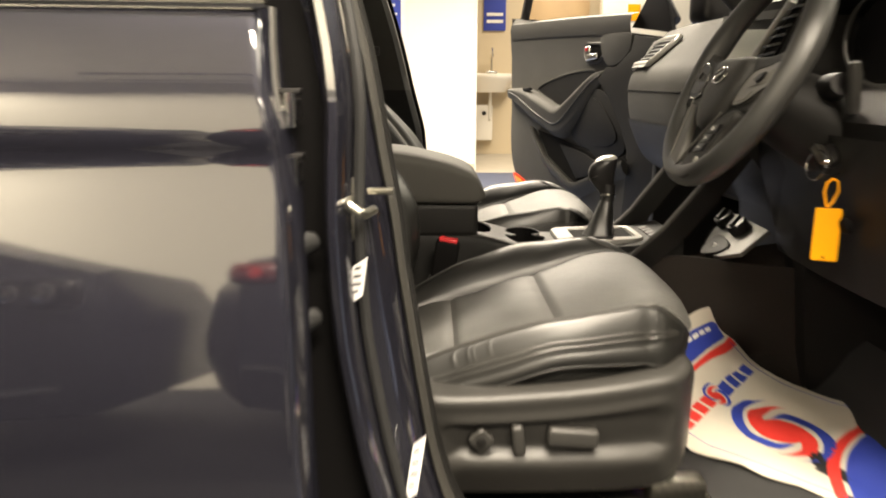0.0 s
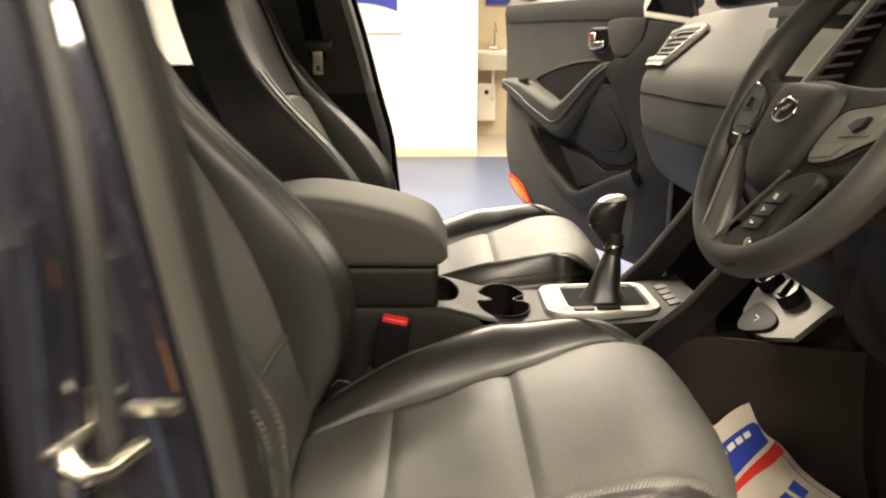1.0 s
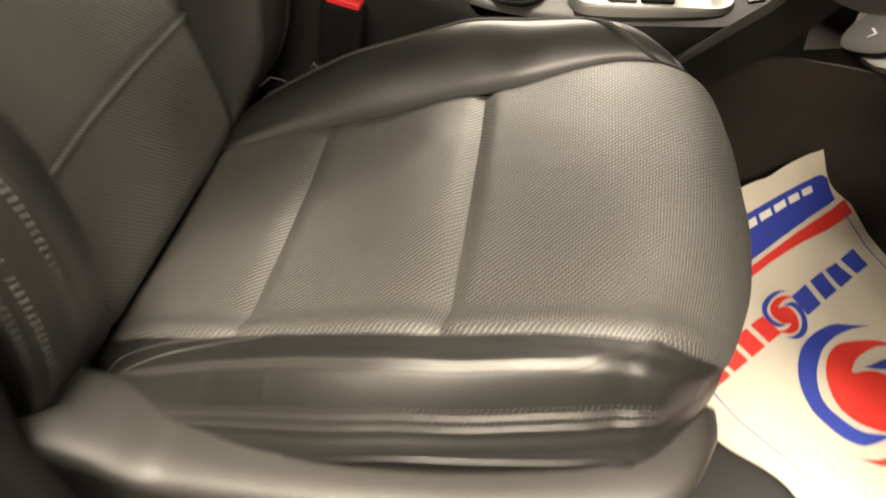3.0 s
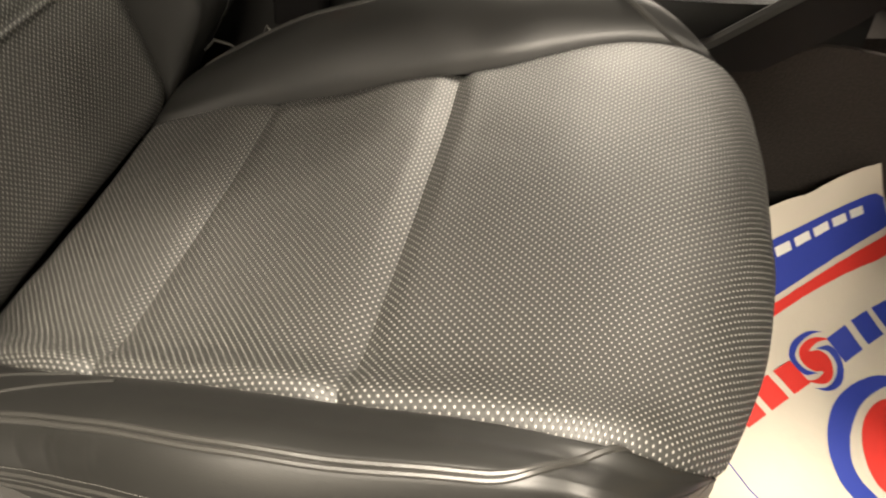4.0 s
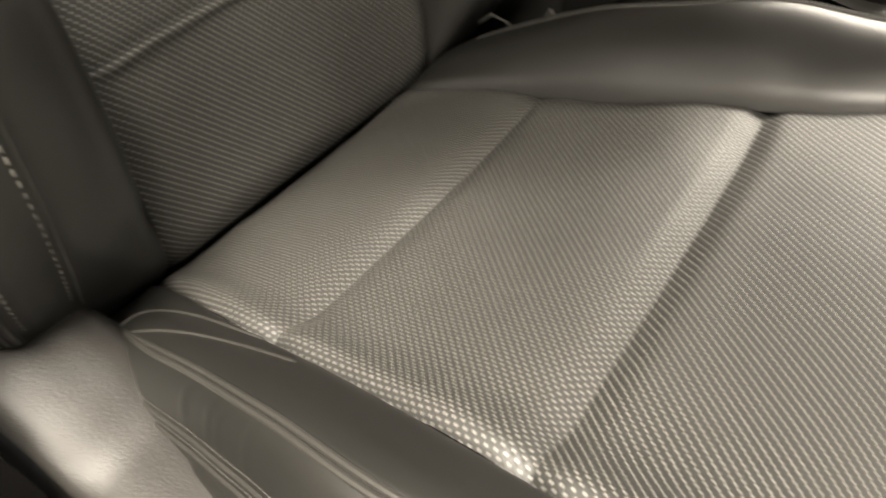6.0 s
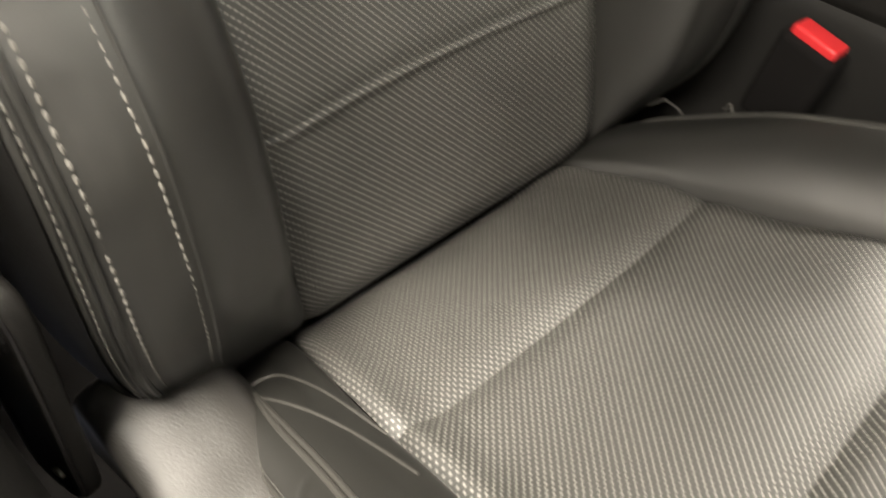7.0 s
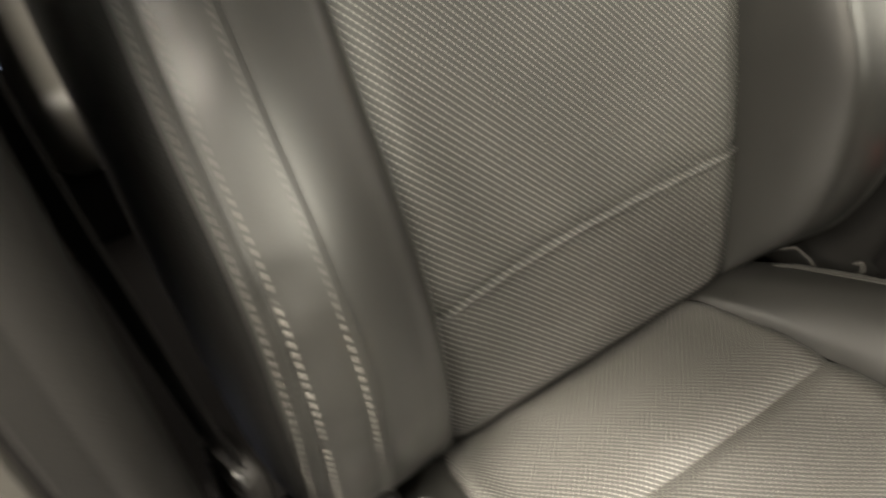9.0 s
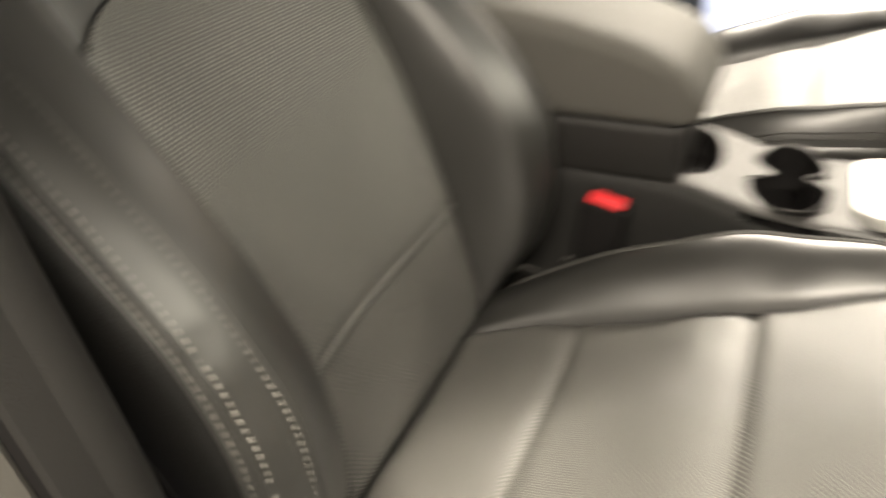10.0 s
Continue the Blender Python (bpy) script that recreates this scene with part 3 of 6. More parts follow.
def front_seat(name, label, controls=True):
    seat = thing(name, (0, 0, 0.38), label, "car seat", "front seats")
    # cushion panels
    for a, b, n, lab in ((0.0, SEAM_A, 24, "rear perforated cushion panel"), (SEAM_A, SEAM_B, 26, "middle perforated cushion panel"), (SEAM_B, 0.582, 42, "front perforated cushion panel rolling over the nose")):
        end = lambda u: b if b < 0.4 else 0.560 + 0.018 * (1 - (2 * u - 1) ** 2)
        geo = grid(lambda u, v: cushion_insert(a + (end(u) - a) * v, 2 * u - 1), 44, n)
        uv = [(geo[0][i].y, a + (end((i % 45) / 44) - a) * (i // 45) / n) for i in range(45 * (n + 1))]
        part("cushion_panel", geo, PERFORATED, seat, lab, 180, uv)
    for side in (-1, 1):
        bol = part("cushion_bolster", grid(lambda u, v: bolster(0.01 + 0.546 * v, u, side), 34, 214), LEATHER, seat, "smooth black leather side bolster", 180)
        def seam(w1, s0, s1, n=70):
            """Seam that leaves the rear tip of the bolster and settles on the line w1."""
            out = []
            for k in range(n + 1):
                s = s0 + (s1 - s0) * k / n
                w = 0.665 + (w1 - 0.665) * smooth(0.078, 0.135, s)
                out.append(bolster(s, w * smooth(0.505, 0.41, s) if w1 < 0.8 else w, side))
            return out
        for w1, rad in ((0.640, 0.0017), (0.692, 0.0017), (0.938, 0.0012), (0.975, 0.0012)):
            part("piping", tube(seam(w1, 0.080, 0.497 if w1 < 0.8 else 0.538), rad, 8), PIPING_SHEEN, bol, "raised double-stitched leather seam, paled to paint its highlight")
        for w1 in (0.915, 0.957):
            pts = [(p, (0, -0.6 if side < 0 else 0.6, 0.8)) for p in seam(w1, 0.09, 0.532, 120)]
            part("stitching", stitches(pts, 0.0026, 0.0012, 0.00042, 0.0006), FINE_THREAD, bol, "fine grey stitch line")
        for line in () if side > 0 else (((0, .081, .66), (.35, .088, .38), (.7, .122, .17), (1, .168, .06)), ((0, .098, .64), (.35, .122, .46), (.7, .155, .28), (1, .20, .16))):
            part("crease_seam", tube([bolster(*curve_at(line, k / 30), side) for k in range(31)], 0.0011, 6), PIPING_SHEEN, bol, "curved tuck seam, paled to paint its highlight")
    # skirt round the sides and the front
    path = []
    for k in range(50):
        s = 0.01 + 0.545 * k / 49
        k2 = smooth(0.44, 0.54, s)
        path.append((bolster(s, 1.0, -1), Vector((0.42 * k2, -1 + 0.09 * k2, 0)).normalized()))
    for k in range(25):
        a = -0.98 + 1.96 * k / 24
        path.append((cushion_insert(0.556 + 0.014 * (1 - a * a), a) + Vector((-0.001, 0, -0.001)), Vector((1 - 0.6 * a * a, a * abs(a), 0)).normalized()))
    for k in range(50):
        s = 0.555 - 0.545 * k / 49
        k2 = smooth(0.44, 0.54, s)
        path.append((bolster(s, 1.0, 1), Vector((0.42 * k2, 1 - 0.09 * k2, 0)).normalized()))
    rows = []
    for p, out in path:
        tall = 0.45 + 0.15 * smooth(-0.25, -0.15, p.x) + 0.2 * smooth(0, 0.1, p.x) + 0.75 * smooth(0.10, 0.16, p.x)
        tuck = 0.005 * smooth(0.12, 0.19, p.x)
        rows.append([Vector((p.x, p.y, p.z - d * tall)) + out * (o - tuck * min(1, d / 0.04))
                     for d, o in ((0, 0), (0.005, 0.0022), (0.014, 0.0035), (0.022, 0.0032), (0.027, 0.0012), (0.031, 0.0022), (0.0345, 0.0012), (0.0365, -0.007), (0.045, -0.012), (0.060, -0.014), (0.085, -0.015), (0.112, -0.016))])
    part("cushion_skirt", loft(rows, False, False), LEATHER, seat, "black leather skirt under the cushion edge", 180)
    part("skirt_seam", tube([r[5] for r in rows[2:-2]], 0.0013, 8), LEATHER, seat, "raised seam along the skirt")
    part("seat_pan", block(-0.30, 0.15, -0.20, 0.20, 0.44, 0.565, 0.03, 3), MATT_BLACK, seat)

    # side shields
    for side in (-1, 1):
        def shield(u, v):
            x = -0.30 + 0.492 * u if side < 0 else -0.17 + 0.362 * u
            top = curve_at([(-.30, .56), (-.292, .605), (-.278, .630), (-.25, .632), (-.21, .618), (-.172, .602), (-.015, .608), (.10, .620), (.15, .626), (.178, .624), (.192, .606)], x)[0]
            lip = curve_at([(-.36, -.205), (-.26, -.185), (-.2, -.182), (-.15, -.196), (-.05, -.210), (.05, -.206), (.12, -.184), (.194, -.140)], x)[0]
            face = curve_at([(-.36, -.262), (-.2, -.256), (0, -.256), (.10, -.248), (.160, -.228), (.194, -.168)], x)[0]
            bot = 0.455 + 0.03 * smooth(0.85, 1, u) + 0.03 * smooth(.15, 0, u)
            wide = face - lip
            flat = curve_at([(0, top - 0.02, lip), (0.06, top - 0.003, lip + 0.15 * wide), (0.16, top, lip + 0.55 * wide), (0.235, top - 0.003, lip + 0.90 * wide), (0.275, top - 0.010, face - 0.001), (0.32, top - 0.024, face), (1.0, bot, face + 0.006)], v)
            rows = [(0, top - 0.02, lip), (0.06, top - 0.003, lip + 0.15 * wide), (0.16, top, lip + 0.55 * wide), (0.235, top - 0.003, lip + 0.90 * wide), (0.275, top - 0.010, face - 0.001), (0.32, top - 0.024, face), (0.42, top - 0.040, face - 0.001),
                    (0.5, 0.566, face + 0.010), (0.6, 0.548, face + 0.012), (0.7, 0.522, face + 0.012), (0.76, 0.512, face), (0.85, 0.497, face - 0.003), (1.0, bot, face + 0.012)]
            inset = smooth(0.24, 0.33, u) * smooth(0.92, 0.84, u)
            z, y = curve_at(rows, v)
            z, y = flat[0] + (z - flat[0]) * inset, flat[1] + (y - flat[1]) * inset
            return Vector((x, -side * y, z))
        # The far shield is a darker copy, painting the shade beside the console.
        sh = part("side_shield", grid(shield, 60, 60), SHIELD if side < 0 else DARK_PLASTIC, seat, "dark grey moulded plastic side shield", 60)
        if side == -1 and controls:
            knob = part("lumbar_knob", prism([(0.0155 * (1 + 0.10 * math.cos(4 * a)) * math.cos(a), 0.0155 * (1 + 0.10 * math.cos(4 * a)) * math.sin(a)) for a in [2 * math.pi * k / 40 for k in range(40)]], 0.016, frame_of((-0.120, -0.242, 0.537), (1, 0, 0), (0, -1, 0)), 0.004, 3), GREY_PLASTIC, sh, "four-lobed lumbar knob")
            part("knob_cap", disc(0.007, 0.003, 20, 0.001, frame_of((-0.120, -0.2575, 0.537), (1, 0, 0), (0, -1, 0))), DARK_PLASTIC, knob)
            part("recline_switch", box(0.017, 0.02, 0.044, 0.006, pose(-0.070, -0.252, 0.538, 0, -6, 0), 3), GREY_PLASTIC, sh, "upright backrest switch")
            part("slide_switch", box(0.068, 0.022, 0.026, 0.006, pose(0.003, -0.253, 0.542, 0, 4, 0), 3), GREY_PLASTIC, sh, "long cushion slide switch")
    part("seat_rail", joined(block(-0.3, 0.22, -0.22, -0.18, 0.38, 0.42, 0.004), block(0.12, 0.20, -0.235, -0.2, 0.40, 0.46, 0.006)), STEEL, seat, "steel floor rail")
    part("seat_rail", block(-0.3, 0.22, 0.18, 0.22, 0.38, 0.42, 0.004), STEEL, seat)

    # backrest
    zs = lambda v: 0.55 + 0.65 * v
    part("backrest_body", grid(lambda u, v: back_insert(zs(v), 2 * u - 1, -0.004), 20, 60), LEATHER, seat, "smooth leather upper backrest", 180)
    for z0, z1, lab in ((0.56, 0.715, "lower perforated backrest panel"), (0.712, 0.985, "upper perforated backrest panel with an arched top")):
        def pane(u, v):
            z = z0 + (z1 - z0) * v
            v2 = 2 * u - 1
            if z1 > 0.9:
                v2 *= math.sqrt(max(0.0, 1 - max(0.0, (z - 0.93) / 0.0552) ** 2))
            seam = 0.0030 * bell(z - 0.7125, 0.0032) if z1 < 0.9 else -0.0012 * bell(z - 0.7165, 0.003)
            edge = -0.004 * bell(z - z1, 0.006) if z1 > 0.9 else 0
            return back_insert(z, v2, 0.002 + seam + edge)
        geo = grid(pane, 40, 90)
        uv = [(geo[0][i].y - BACK_Y, z0 + (z1 - z0) * (i // 41) / 90) for i in range(41 * 91)]
        part("backrest_panel", geo, PERFORATED, seat, lab, 180, uv)
    # Thin black beads paint the shade in the arch and shoulder seams.
    arch = [back_insert(0.93 + 0.0552 * math.sin(a), -0.985 * math.cos(a), 0.0005) for a in [math.pi * k / 40 for k in range(41)]]
    part("arch_groove_shade", tube(arch, 0.0016, 6), MATT_BLACK, seat, "black bead painting the shade of the arched panel's groove")
    for v0 in (-1, 1):
        part("shoulder_groove_shade", tube([back_insert(0.93 + 0.24 * k / 20, v0 * (0.985 - 0.10 * k / 20), 0.0) for k in range(21)], 0.0015, 6), MATT_BLACK, seat, "black bead painting the shade of the shoulder seam")
    for side in (-1, 1):
        bol = part("backrest_bolster", grid(lambda u, v: back_bolster(zs(v), u, side), 36, 80), LEATHER, seat, "smooth black leather backrest bolster", 180)
        # Sheet over the bolster's outer side, darkened to paint the shade there.
        part("side_shade", grid(lambda u, v: back_bolster(zs(v), side_edge(zs(v)) + (1 - side_edge(zs(v))) * u, side) + Vector((0, 0.0015 * side, 0)), 12, 60), SHADED_VINYL, seat, "outer side of the backrest, darkened to paint its shade", 180)
        for w, rad in ((0.762, 0.0016), (0.782, 0.0012), (0.80, 0.0010), (0.548, 0.0011)):
            part("piping", tube([back_bolster(0.635 + 0.40 * k / 70, w - (0.035 if w < 0.6 else 0.05) * smooth(0.66, 0.88, 0.635 + 0.40 * k / 70), side) for k in range(71)], rad, 6), LEATHER, bol)
        if side == -1:
            for w0, rad in ((0.575, 0.00068), (0.73, 0.0008), (0.792, 0.00045)):
                pts = []
                for k in range(91):
                    z = 0.645 + 0.40 * k / 90
                    w = w0 - (0.035 if w0 < 0.6 else 0.05) * smooth(0.66, 0.88, z)
                    pts.append((back_bolster(z, w, side), (back_bolster(z, w + .02, side) - back_bolster(z, w - .02, side)).cross(Vector((0, 0, 1))).normalized()))
                if pts[10][1][0] < 0:
                    pts = [(p, -q) for p, q in pts]
                part("stitching", stitches(pts, 0.0040, 0.0018, rad, 0.0007), THREAD, bol, "pale grey double stitch line")
    def rear(u, v):
        z = zs(v)
        x, p, yi, yo = curve_at(BACK, z)
        a = math.pi * u
        return Vector((x - 0.075 - 0.045 * math.sin(a), BACK_Y - yo * math.cos(a), z))
    part("back_shell", grid(rear, 24, 40), SHADED_VINYL, seat, "plastic back shell in the shade-dark tone", 60)
    part("top_cap", grid(lambda u, v: Vector((-0.51 - 0.075 * v - 0.02 * math.sin(math.pi * u) * v, 0.15 * (2 * u - 1), 1.2 + 0.006 * math.sin(math.pi * v))), 12, 6), LEATHER, seat)
    return seat


driver_seat = front_seat("driver_seat", "black perforated leather driver's seat with grey side shield and seat switches")
passenger_seat = copy_thing(driver_seat, pose(0.02, 0.755, 0.38 + 0.008))
passenger_seat.name = "passenger_seat"
tagged(passenger_seat, "black perforated leather front passenger seat")


# ---- car body ----
body = thing("car", (0, 0.375, 0.0), "dark navy metallic car body shell with open door aperture", "car")

# edge of the door aperture: x of the rear edge of the seal for each height
SEAL = [(0.40, -0.02), (0.44, -0.09), (0.50, -0.143), (0.57, -0.172), (0.66, -0.194), (0.79, -0.208), (0.86, -0.214), (0.92, -0.229), (1.0, -0.250), (1.06, -0.263), (1.2, -0.300), (1.5, -0.40)]

INNER_SEAL = [(0.40, -.08), (0.44, -.13), (0.50, -.165), (0.57, -.187), (.66, -.203), (.70, -.209), (.76, -.218), (.81, -.225), (.86, -.231), (.93, -.243), (1.0, -.254), (1.06, -.266), (1.2, -.304), (1.5, -.404)]


def post(section, z0=0.44, z1=1.5, n=40, line=SEAL):
    """Sweep a line of (dx, y) along the leaning post."""
    rows = []
    for k in range(n + 1):
        z = z0 + (z1 - z0) * k / n
        x = curve_at(line, z)[0]
        lean = 0.12 * max(0.0, z - 1.0)
        rows.append([(x + dx, y + lean, z) for dx, y in section])
    return loft(rows, True, True)


part("door_seal", post([(0, -.350), (-.001, -.358), (.002, -.363), (.006, -.358), (.008, -.342), (.008, -.334), (.004, -.330), (-.004, -.334)], line=INNER_SEAL), TRIM, body, "grey moulded door seal round the aperture")
part("seal_groove", post([(.005, -.3315), (.0066, -.3315), (.0066, -.3275), (.002, -.3275)], line=INNER_SEAL), MATT_BLACK, body, "thin dark groove beside the seal")
part("seal_lip", post([(.006, -.3285), (.009, -.326), (.010, -.318), (.010, -.311), (.002, -.311), (.002, -.3265)], line=INNER_SEAL), PILLAR_GREY, body, "inner lip of the door seal")
part("pillar_trim", post([(.009, -.3125), (.011, -.309), (.012, -.301), (.007, -.291), (-.004, -.286), (-.03, -.292), (-.12, -.302), (-.12, -.32), (0, -.325)], line=INNER_SEAL), PILLAR_GREY, body, "dark grey plastic pillar trim")
part("pillar_jamb", post([(0.0, -0.350), (-0.006, -0.372), (-0.020, -0.398), (-0.036, -0.408), (-0.046, -0.402), (-0.046, -0.36), (-0.01, -0.33)], line=INNER_SEAL), PAINT, body, "painted door pillar with latch striker")
RIDGE = [(0.42, -0.20), (0.50, -0.225), (0.60, -0.250), (0.70, -0.268), (0.76, -0.276), (0.86, -0.281), (0.93, -0.279), (0.99, -0.277), (1.06, -0.285), (1.2, -0.315), (1.5, -0.41)]
ridge_line = [(curve_at(RIDGE, z)[0], 0.12 * max(0.0, z - 1.0), z) for z in [0.43 + 1.06 * k / 40 for k in range(41)]]
part("jamb_ridge", loft([[(x + dx, -0.405 + ln - dy, z) for dx, dy in ((-0.016, -0.02), (-0.013, 0.030), (-0.007, 0.042), (0.001, 0.044), (0.008, 0.036), (0.013, 0.012), (0.014, -0.02))] for x, ln, z in ridge_line], True, True), PAINT, body, "bright painted ridge of the pillar")
part("jamb_seal", tube([(x + 0.020, -0.412 + ln, z) for x, ln, z in ridge_line], 0.006, 8), RUBBER, body, "black rubber strip")
# Solid black filler that paints the shade between ridge and rear door.
part("gap_shade", loft([[(x - 0.012, -0.404 + ln, z), (-0.36 - 0.1 * max(0, z - 1), -0.404 + ln, z), (-0.36 - 0.1 * max(0, z - 1), -0.34 + ln, z), (x - 0.012, -0.34 + ln, z)] for x, ln, z in ridge_line]), MATT_BLACK, body, "matt black body painting the shade in the door gap")

striker = part("striker_plate", prism([(0.014 * math.cos(a), 0.036 * math.sin(a)) for a in [math.pi * 2 * i / 24 for i in range(24)]], 0.006,
               frame_of((-0.272, -0.409, 0.880), (1, 0.12, 0), (0.1, -1, 0)), 0.002), STEEL, body, "worn steel latch plate")
part("striker_loop", tube([(-0.270, -0.410, 0.890), (-0.270, -0.436, 0.890), (-0.264, -0.444, 0.886), (-0.258, -0.444, 0.882), (-0.253, -0.436, 0.878), (-0.246, -0.410, 0.878)], 0.0052, 10), STEEL, striker, "worn steel striker loop")
part("striker_bolt", disc(0.008, 0.006, 6, 0.001, frame_of((-0.276, -0.415, 0.858), (1, 0.12, 0), (0.1, -1, 0))), STEEL, striker)
part("catch", box(0.028, 0.008, 0.007, 0.002, pose(-0.239, -0.405, 0.897)), STEEL, body, "small steel catch")


def sticker(x, y, z, w, h, tilt):
    m = frame_of((x, y, z), (1, 0.16, -0.15), (0.12, -1, 0))
    lab = part("label_sticker", moved(prism([(-w / 2, -h / 2 - tilt), (w / 2, -h / 2 + tilt), (w / 2, h / 2 + tilt), (-w / 2, h / 2 - tilt)], 0.0006), m), LABEL, body, "white printed sticker")
    for k in range(4):
        q = h * (0.3 - 0.2 * k)
        part("text_bar", moved(prism([(-w * 0.35, q - 0.001), (w * (0.1 + 0.08 * (k % 3)), q + 0.001), (w * (0.1 + 0.08 * (k % 3)), q + 0.0035), (-w * 0.35, q + 0.0015)], 0.001), m), DARK_PLASTIC, lab)


sticker(-0.2625, -0.424, 0.806, 0.014, 0.042, 0.006)
sticker(-0.205, -0.412, 0.585, 0.013, 0.07, 0.006)

# sill and floor pan
part("sill", loft([[(x, -0.40, 0.30), (x, -0.47, 0.34), (x, -0.475, 0.39), (x, -0.45, 0.412), (x, -0.405, 0.415), (x, -0.385, 0.43), (x, -0.36, 0.43), (x, -0.34, 0.41), (x, -0.34, 0.30)] for x in (-0.30, -0.1, 0.1, 0.4, 0.75)]), PAINT, body)
part("sill_trim", block(-0.12, 0.7, -0.375, -0.30, 0.405, 0.436, 0.01, 3), DARK_PLASTIC, body, "dark plastic sill cover")
floor_pan = part("floor_pan", block(-1.4, 1.0, -0.36, 1.12, 0.33, 0.38), CARPET, body, "dark carpeted floor")
# Black sheet laid over the carpet to paint the rear footwell's shade.
part("footwell_shade", block(-0.86, -0.30, -0.33, 1.05, 0.378, 0.386, 0.002), MATT_BLACK, body, "matt black sheet painting the shade of the rear footwell")
part("bulkhead", moved(block(-0.02, 0.02, -0.36, 1.12, 0.0, 0.75), pose(0.86, 0, 0.38, 0, 12, 0)), CARPET, body)
part("tunnel", loft([[(x, 0.22, 0.36), (x, 0.27, 0.50), (x, 0.31, 0.54), (x, 0.44, 0.54), (x, 0.48, 0.50), (x, 0.53, 0.36)] for x in (-0.6, 0.0, 0.4, 0.9)]), CARPET, body)
part("kick_panel", block(0.55, 0.9, -0.37, -0.33, 0.38, 0.9, 0.01), DARK_PLASTIC, body)
part("kick_panel", block(0.50, 0.95, 1.08, 1.12, 0.36, 1.06, 0.01), DARK_PLASTIC, body)
part("bulkhead_top", block(0.80, 1.0, -0.36, 1.12, 0.9, 1.1, 0.01), CARPET, body)

# roof, windscreen and far pillars
part("roof", grid(lambda u, v: Vector((-1.8 + 2.22 * u, -0.32 + 1.39 * v, 1.60 + 0.06 * math.sin(math.pi * v) - 0.05 * (2 * u - 1) ** 2)), 16, 14), HEADLINER, body, "pale headliner under the roof")
part("roof_skin", grid(lambda u, v: Vector((-1.8 + 2.24 * u, -0.34 + 1.43 * v, 1.64 + 0.07 * math.sin(math.pi * v) - 0.05 * (2 * u - 1) ** 2)), 16, 14), PAINT, body)
for yy, yb in ((-0.34, -0.42), (1.09, 1.17)):
    part("windscreen_pillar", tube([(0.40, yy, 1.56), (0.62, (yy + yb) / 2, 1.36), (0.88, yb, 1.12), (0.97, yb, 1.02)], 0.04, 10), DARK_PLASTIC, body)
    part("roof_rail", tube([(0.42, yy, 1.555), (-0.5, yy - 0.01 * (yy < 0), 1.62), (-1.8, yy, 1.58)], 0.035, 10), PAINT, body)
    part("rear_pillar", tube([(-1.2, yy, 1.6), (-1.35, yb, 1.1), (-1.35, yb, 0.5)], 0.06, 10), DARK_PLASTIC, body)
part("bonnet", grid(lambda u, v: Vector((0.95 + 1.0 * u, -0.5 + 1.75 * v, 1.05 + 0.03 * math.sin(math.pi * v) - 0.12 * u * u)), 10, 10), PAINT, body)
part("front_wing", block(0.78, 1.9, -0.56, -0.50, 0.35, 1.02, 0.03), PAINT, body)
part("front_wing", block(0.78, 1.9, 1.25, 1.31, 0.35, 1.02, 0.03), PAINT, body)

# passenger-side door pillar
def far_post(section, z0=0.44, z1=1.55, n=24):
    rows = []
    for k in range(n + 1):
        z = z0 + (z1 - z0) * k / n
        x = curve_at(SEAL, z)[0] - 0.036
        rows.append([(x + dx, 0.75 - y - 0.12 * max(0.0, z - 1.0), z) for dx, y in section])
    return loft(rows, True, True)


part("far_pillar_trim", far_post([(0.034, -0.40), (0.036, -0.34), (0.034, -0.30), (0.02, -0.285), (-0.20, -0.285), (-0.20, -0.31), (0.0, -0.40)], 0.98), TRIM, body, "pale upper pillar trim")
part("far_pillar_lower", far_post([(0.034, -0.40), (0.034, -0.30), (0.02, -0.28), (-0.24, -0.28), (-0.24, -0.31), (0.0, -0.40)], 0.44, 0.98), DARK_PLASTIC, body, "dark lower pillar trim")
part("far_seal", far_post([(0.02, -0.42), (0.045, -0.42), (0.045, -0.39), (0.02, -0.39)]), MATT_BLACK, body, "black door seal")
part("far_edge", far_post([(0.03, -0.455), (0.042, -0.455), (0.042, -0.424), (0.03, -0.424)], 0.5, 0.95), PAINT, body)
part("rear_side_panel", block(-1.9, -0.45, 1.05, 1.1, 0.38, 1.05, 0.02), DARK_PLASTIC, body)
part("rear_side_panel", block(-1.9, -0.45, -0.36, -0.33, 0.38, 1.05, 0.02), DARK_PLASTIC, body)
part("tailgate_panel", block(-1.95, -1.85, -0.36, 1.1, 0.38, 1.15, 0.02), DARK_PLASTIC, body)

# seat belt on the far pillar
belt = thing("seat_belt", (-0.36, 1.0, 1.05), "black seat belt with steel tongue hanging on the pillar", "seat belt")
part("webbing", loft([[(-0.385 - 0.02 * k, 0.99 - 0.008 * k, 1.06 + 0.11 * k), (-0.345 - 0.02 * k, 0.99 - 0.008 * k, 1.06 + 0.11 * k), (-0.345 - 0.02 * k, 0.992 - 0.008 * k, 1.06 + 0.11 * k), (-0.385 - 0.02 * k, 0.992 - 0.008 * k, 1.06 + 0.11 * k)] for k in range(5)]), MATT_BLACK, belt)
part("tongue_guide", block(-0.40, -0.33, 0.972, 0.986, 1.075, 1.10, 0.005), BLACK_PLASTIC, belt)
part("tongue", joined(block(-0.376, -0.354, 0.975, 0.979, 1.045, 1.08, 0.0015), block(-0.376, -0.370, 0.975, 0.979, 1.03, 1.05, 0.001), block(-0.360, -0.354, 0.975, 0.979, 1.03, 1.05, 0.001), block(-0.376, -0.354, 0.975, 0.979, 1.024, 1.032, 0.001)), STEEL, belt, "steel belt tongue")

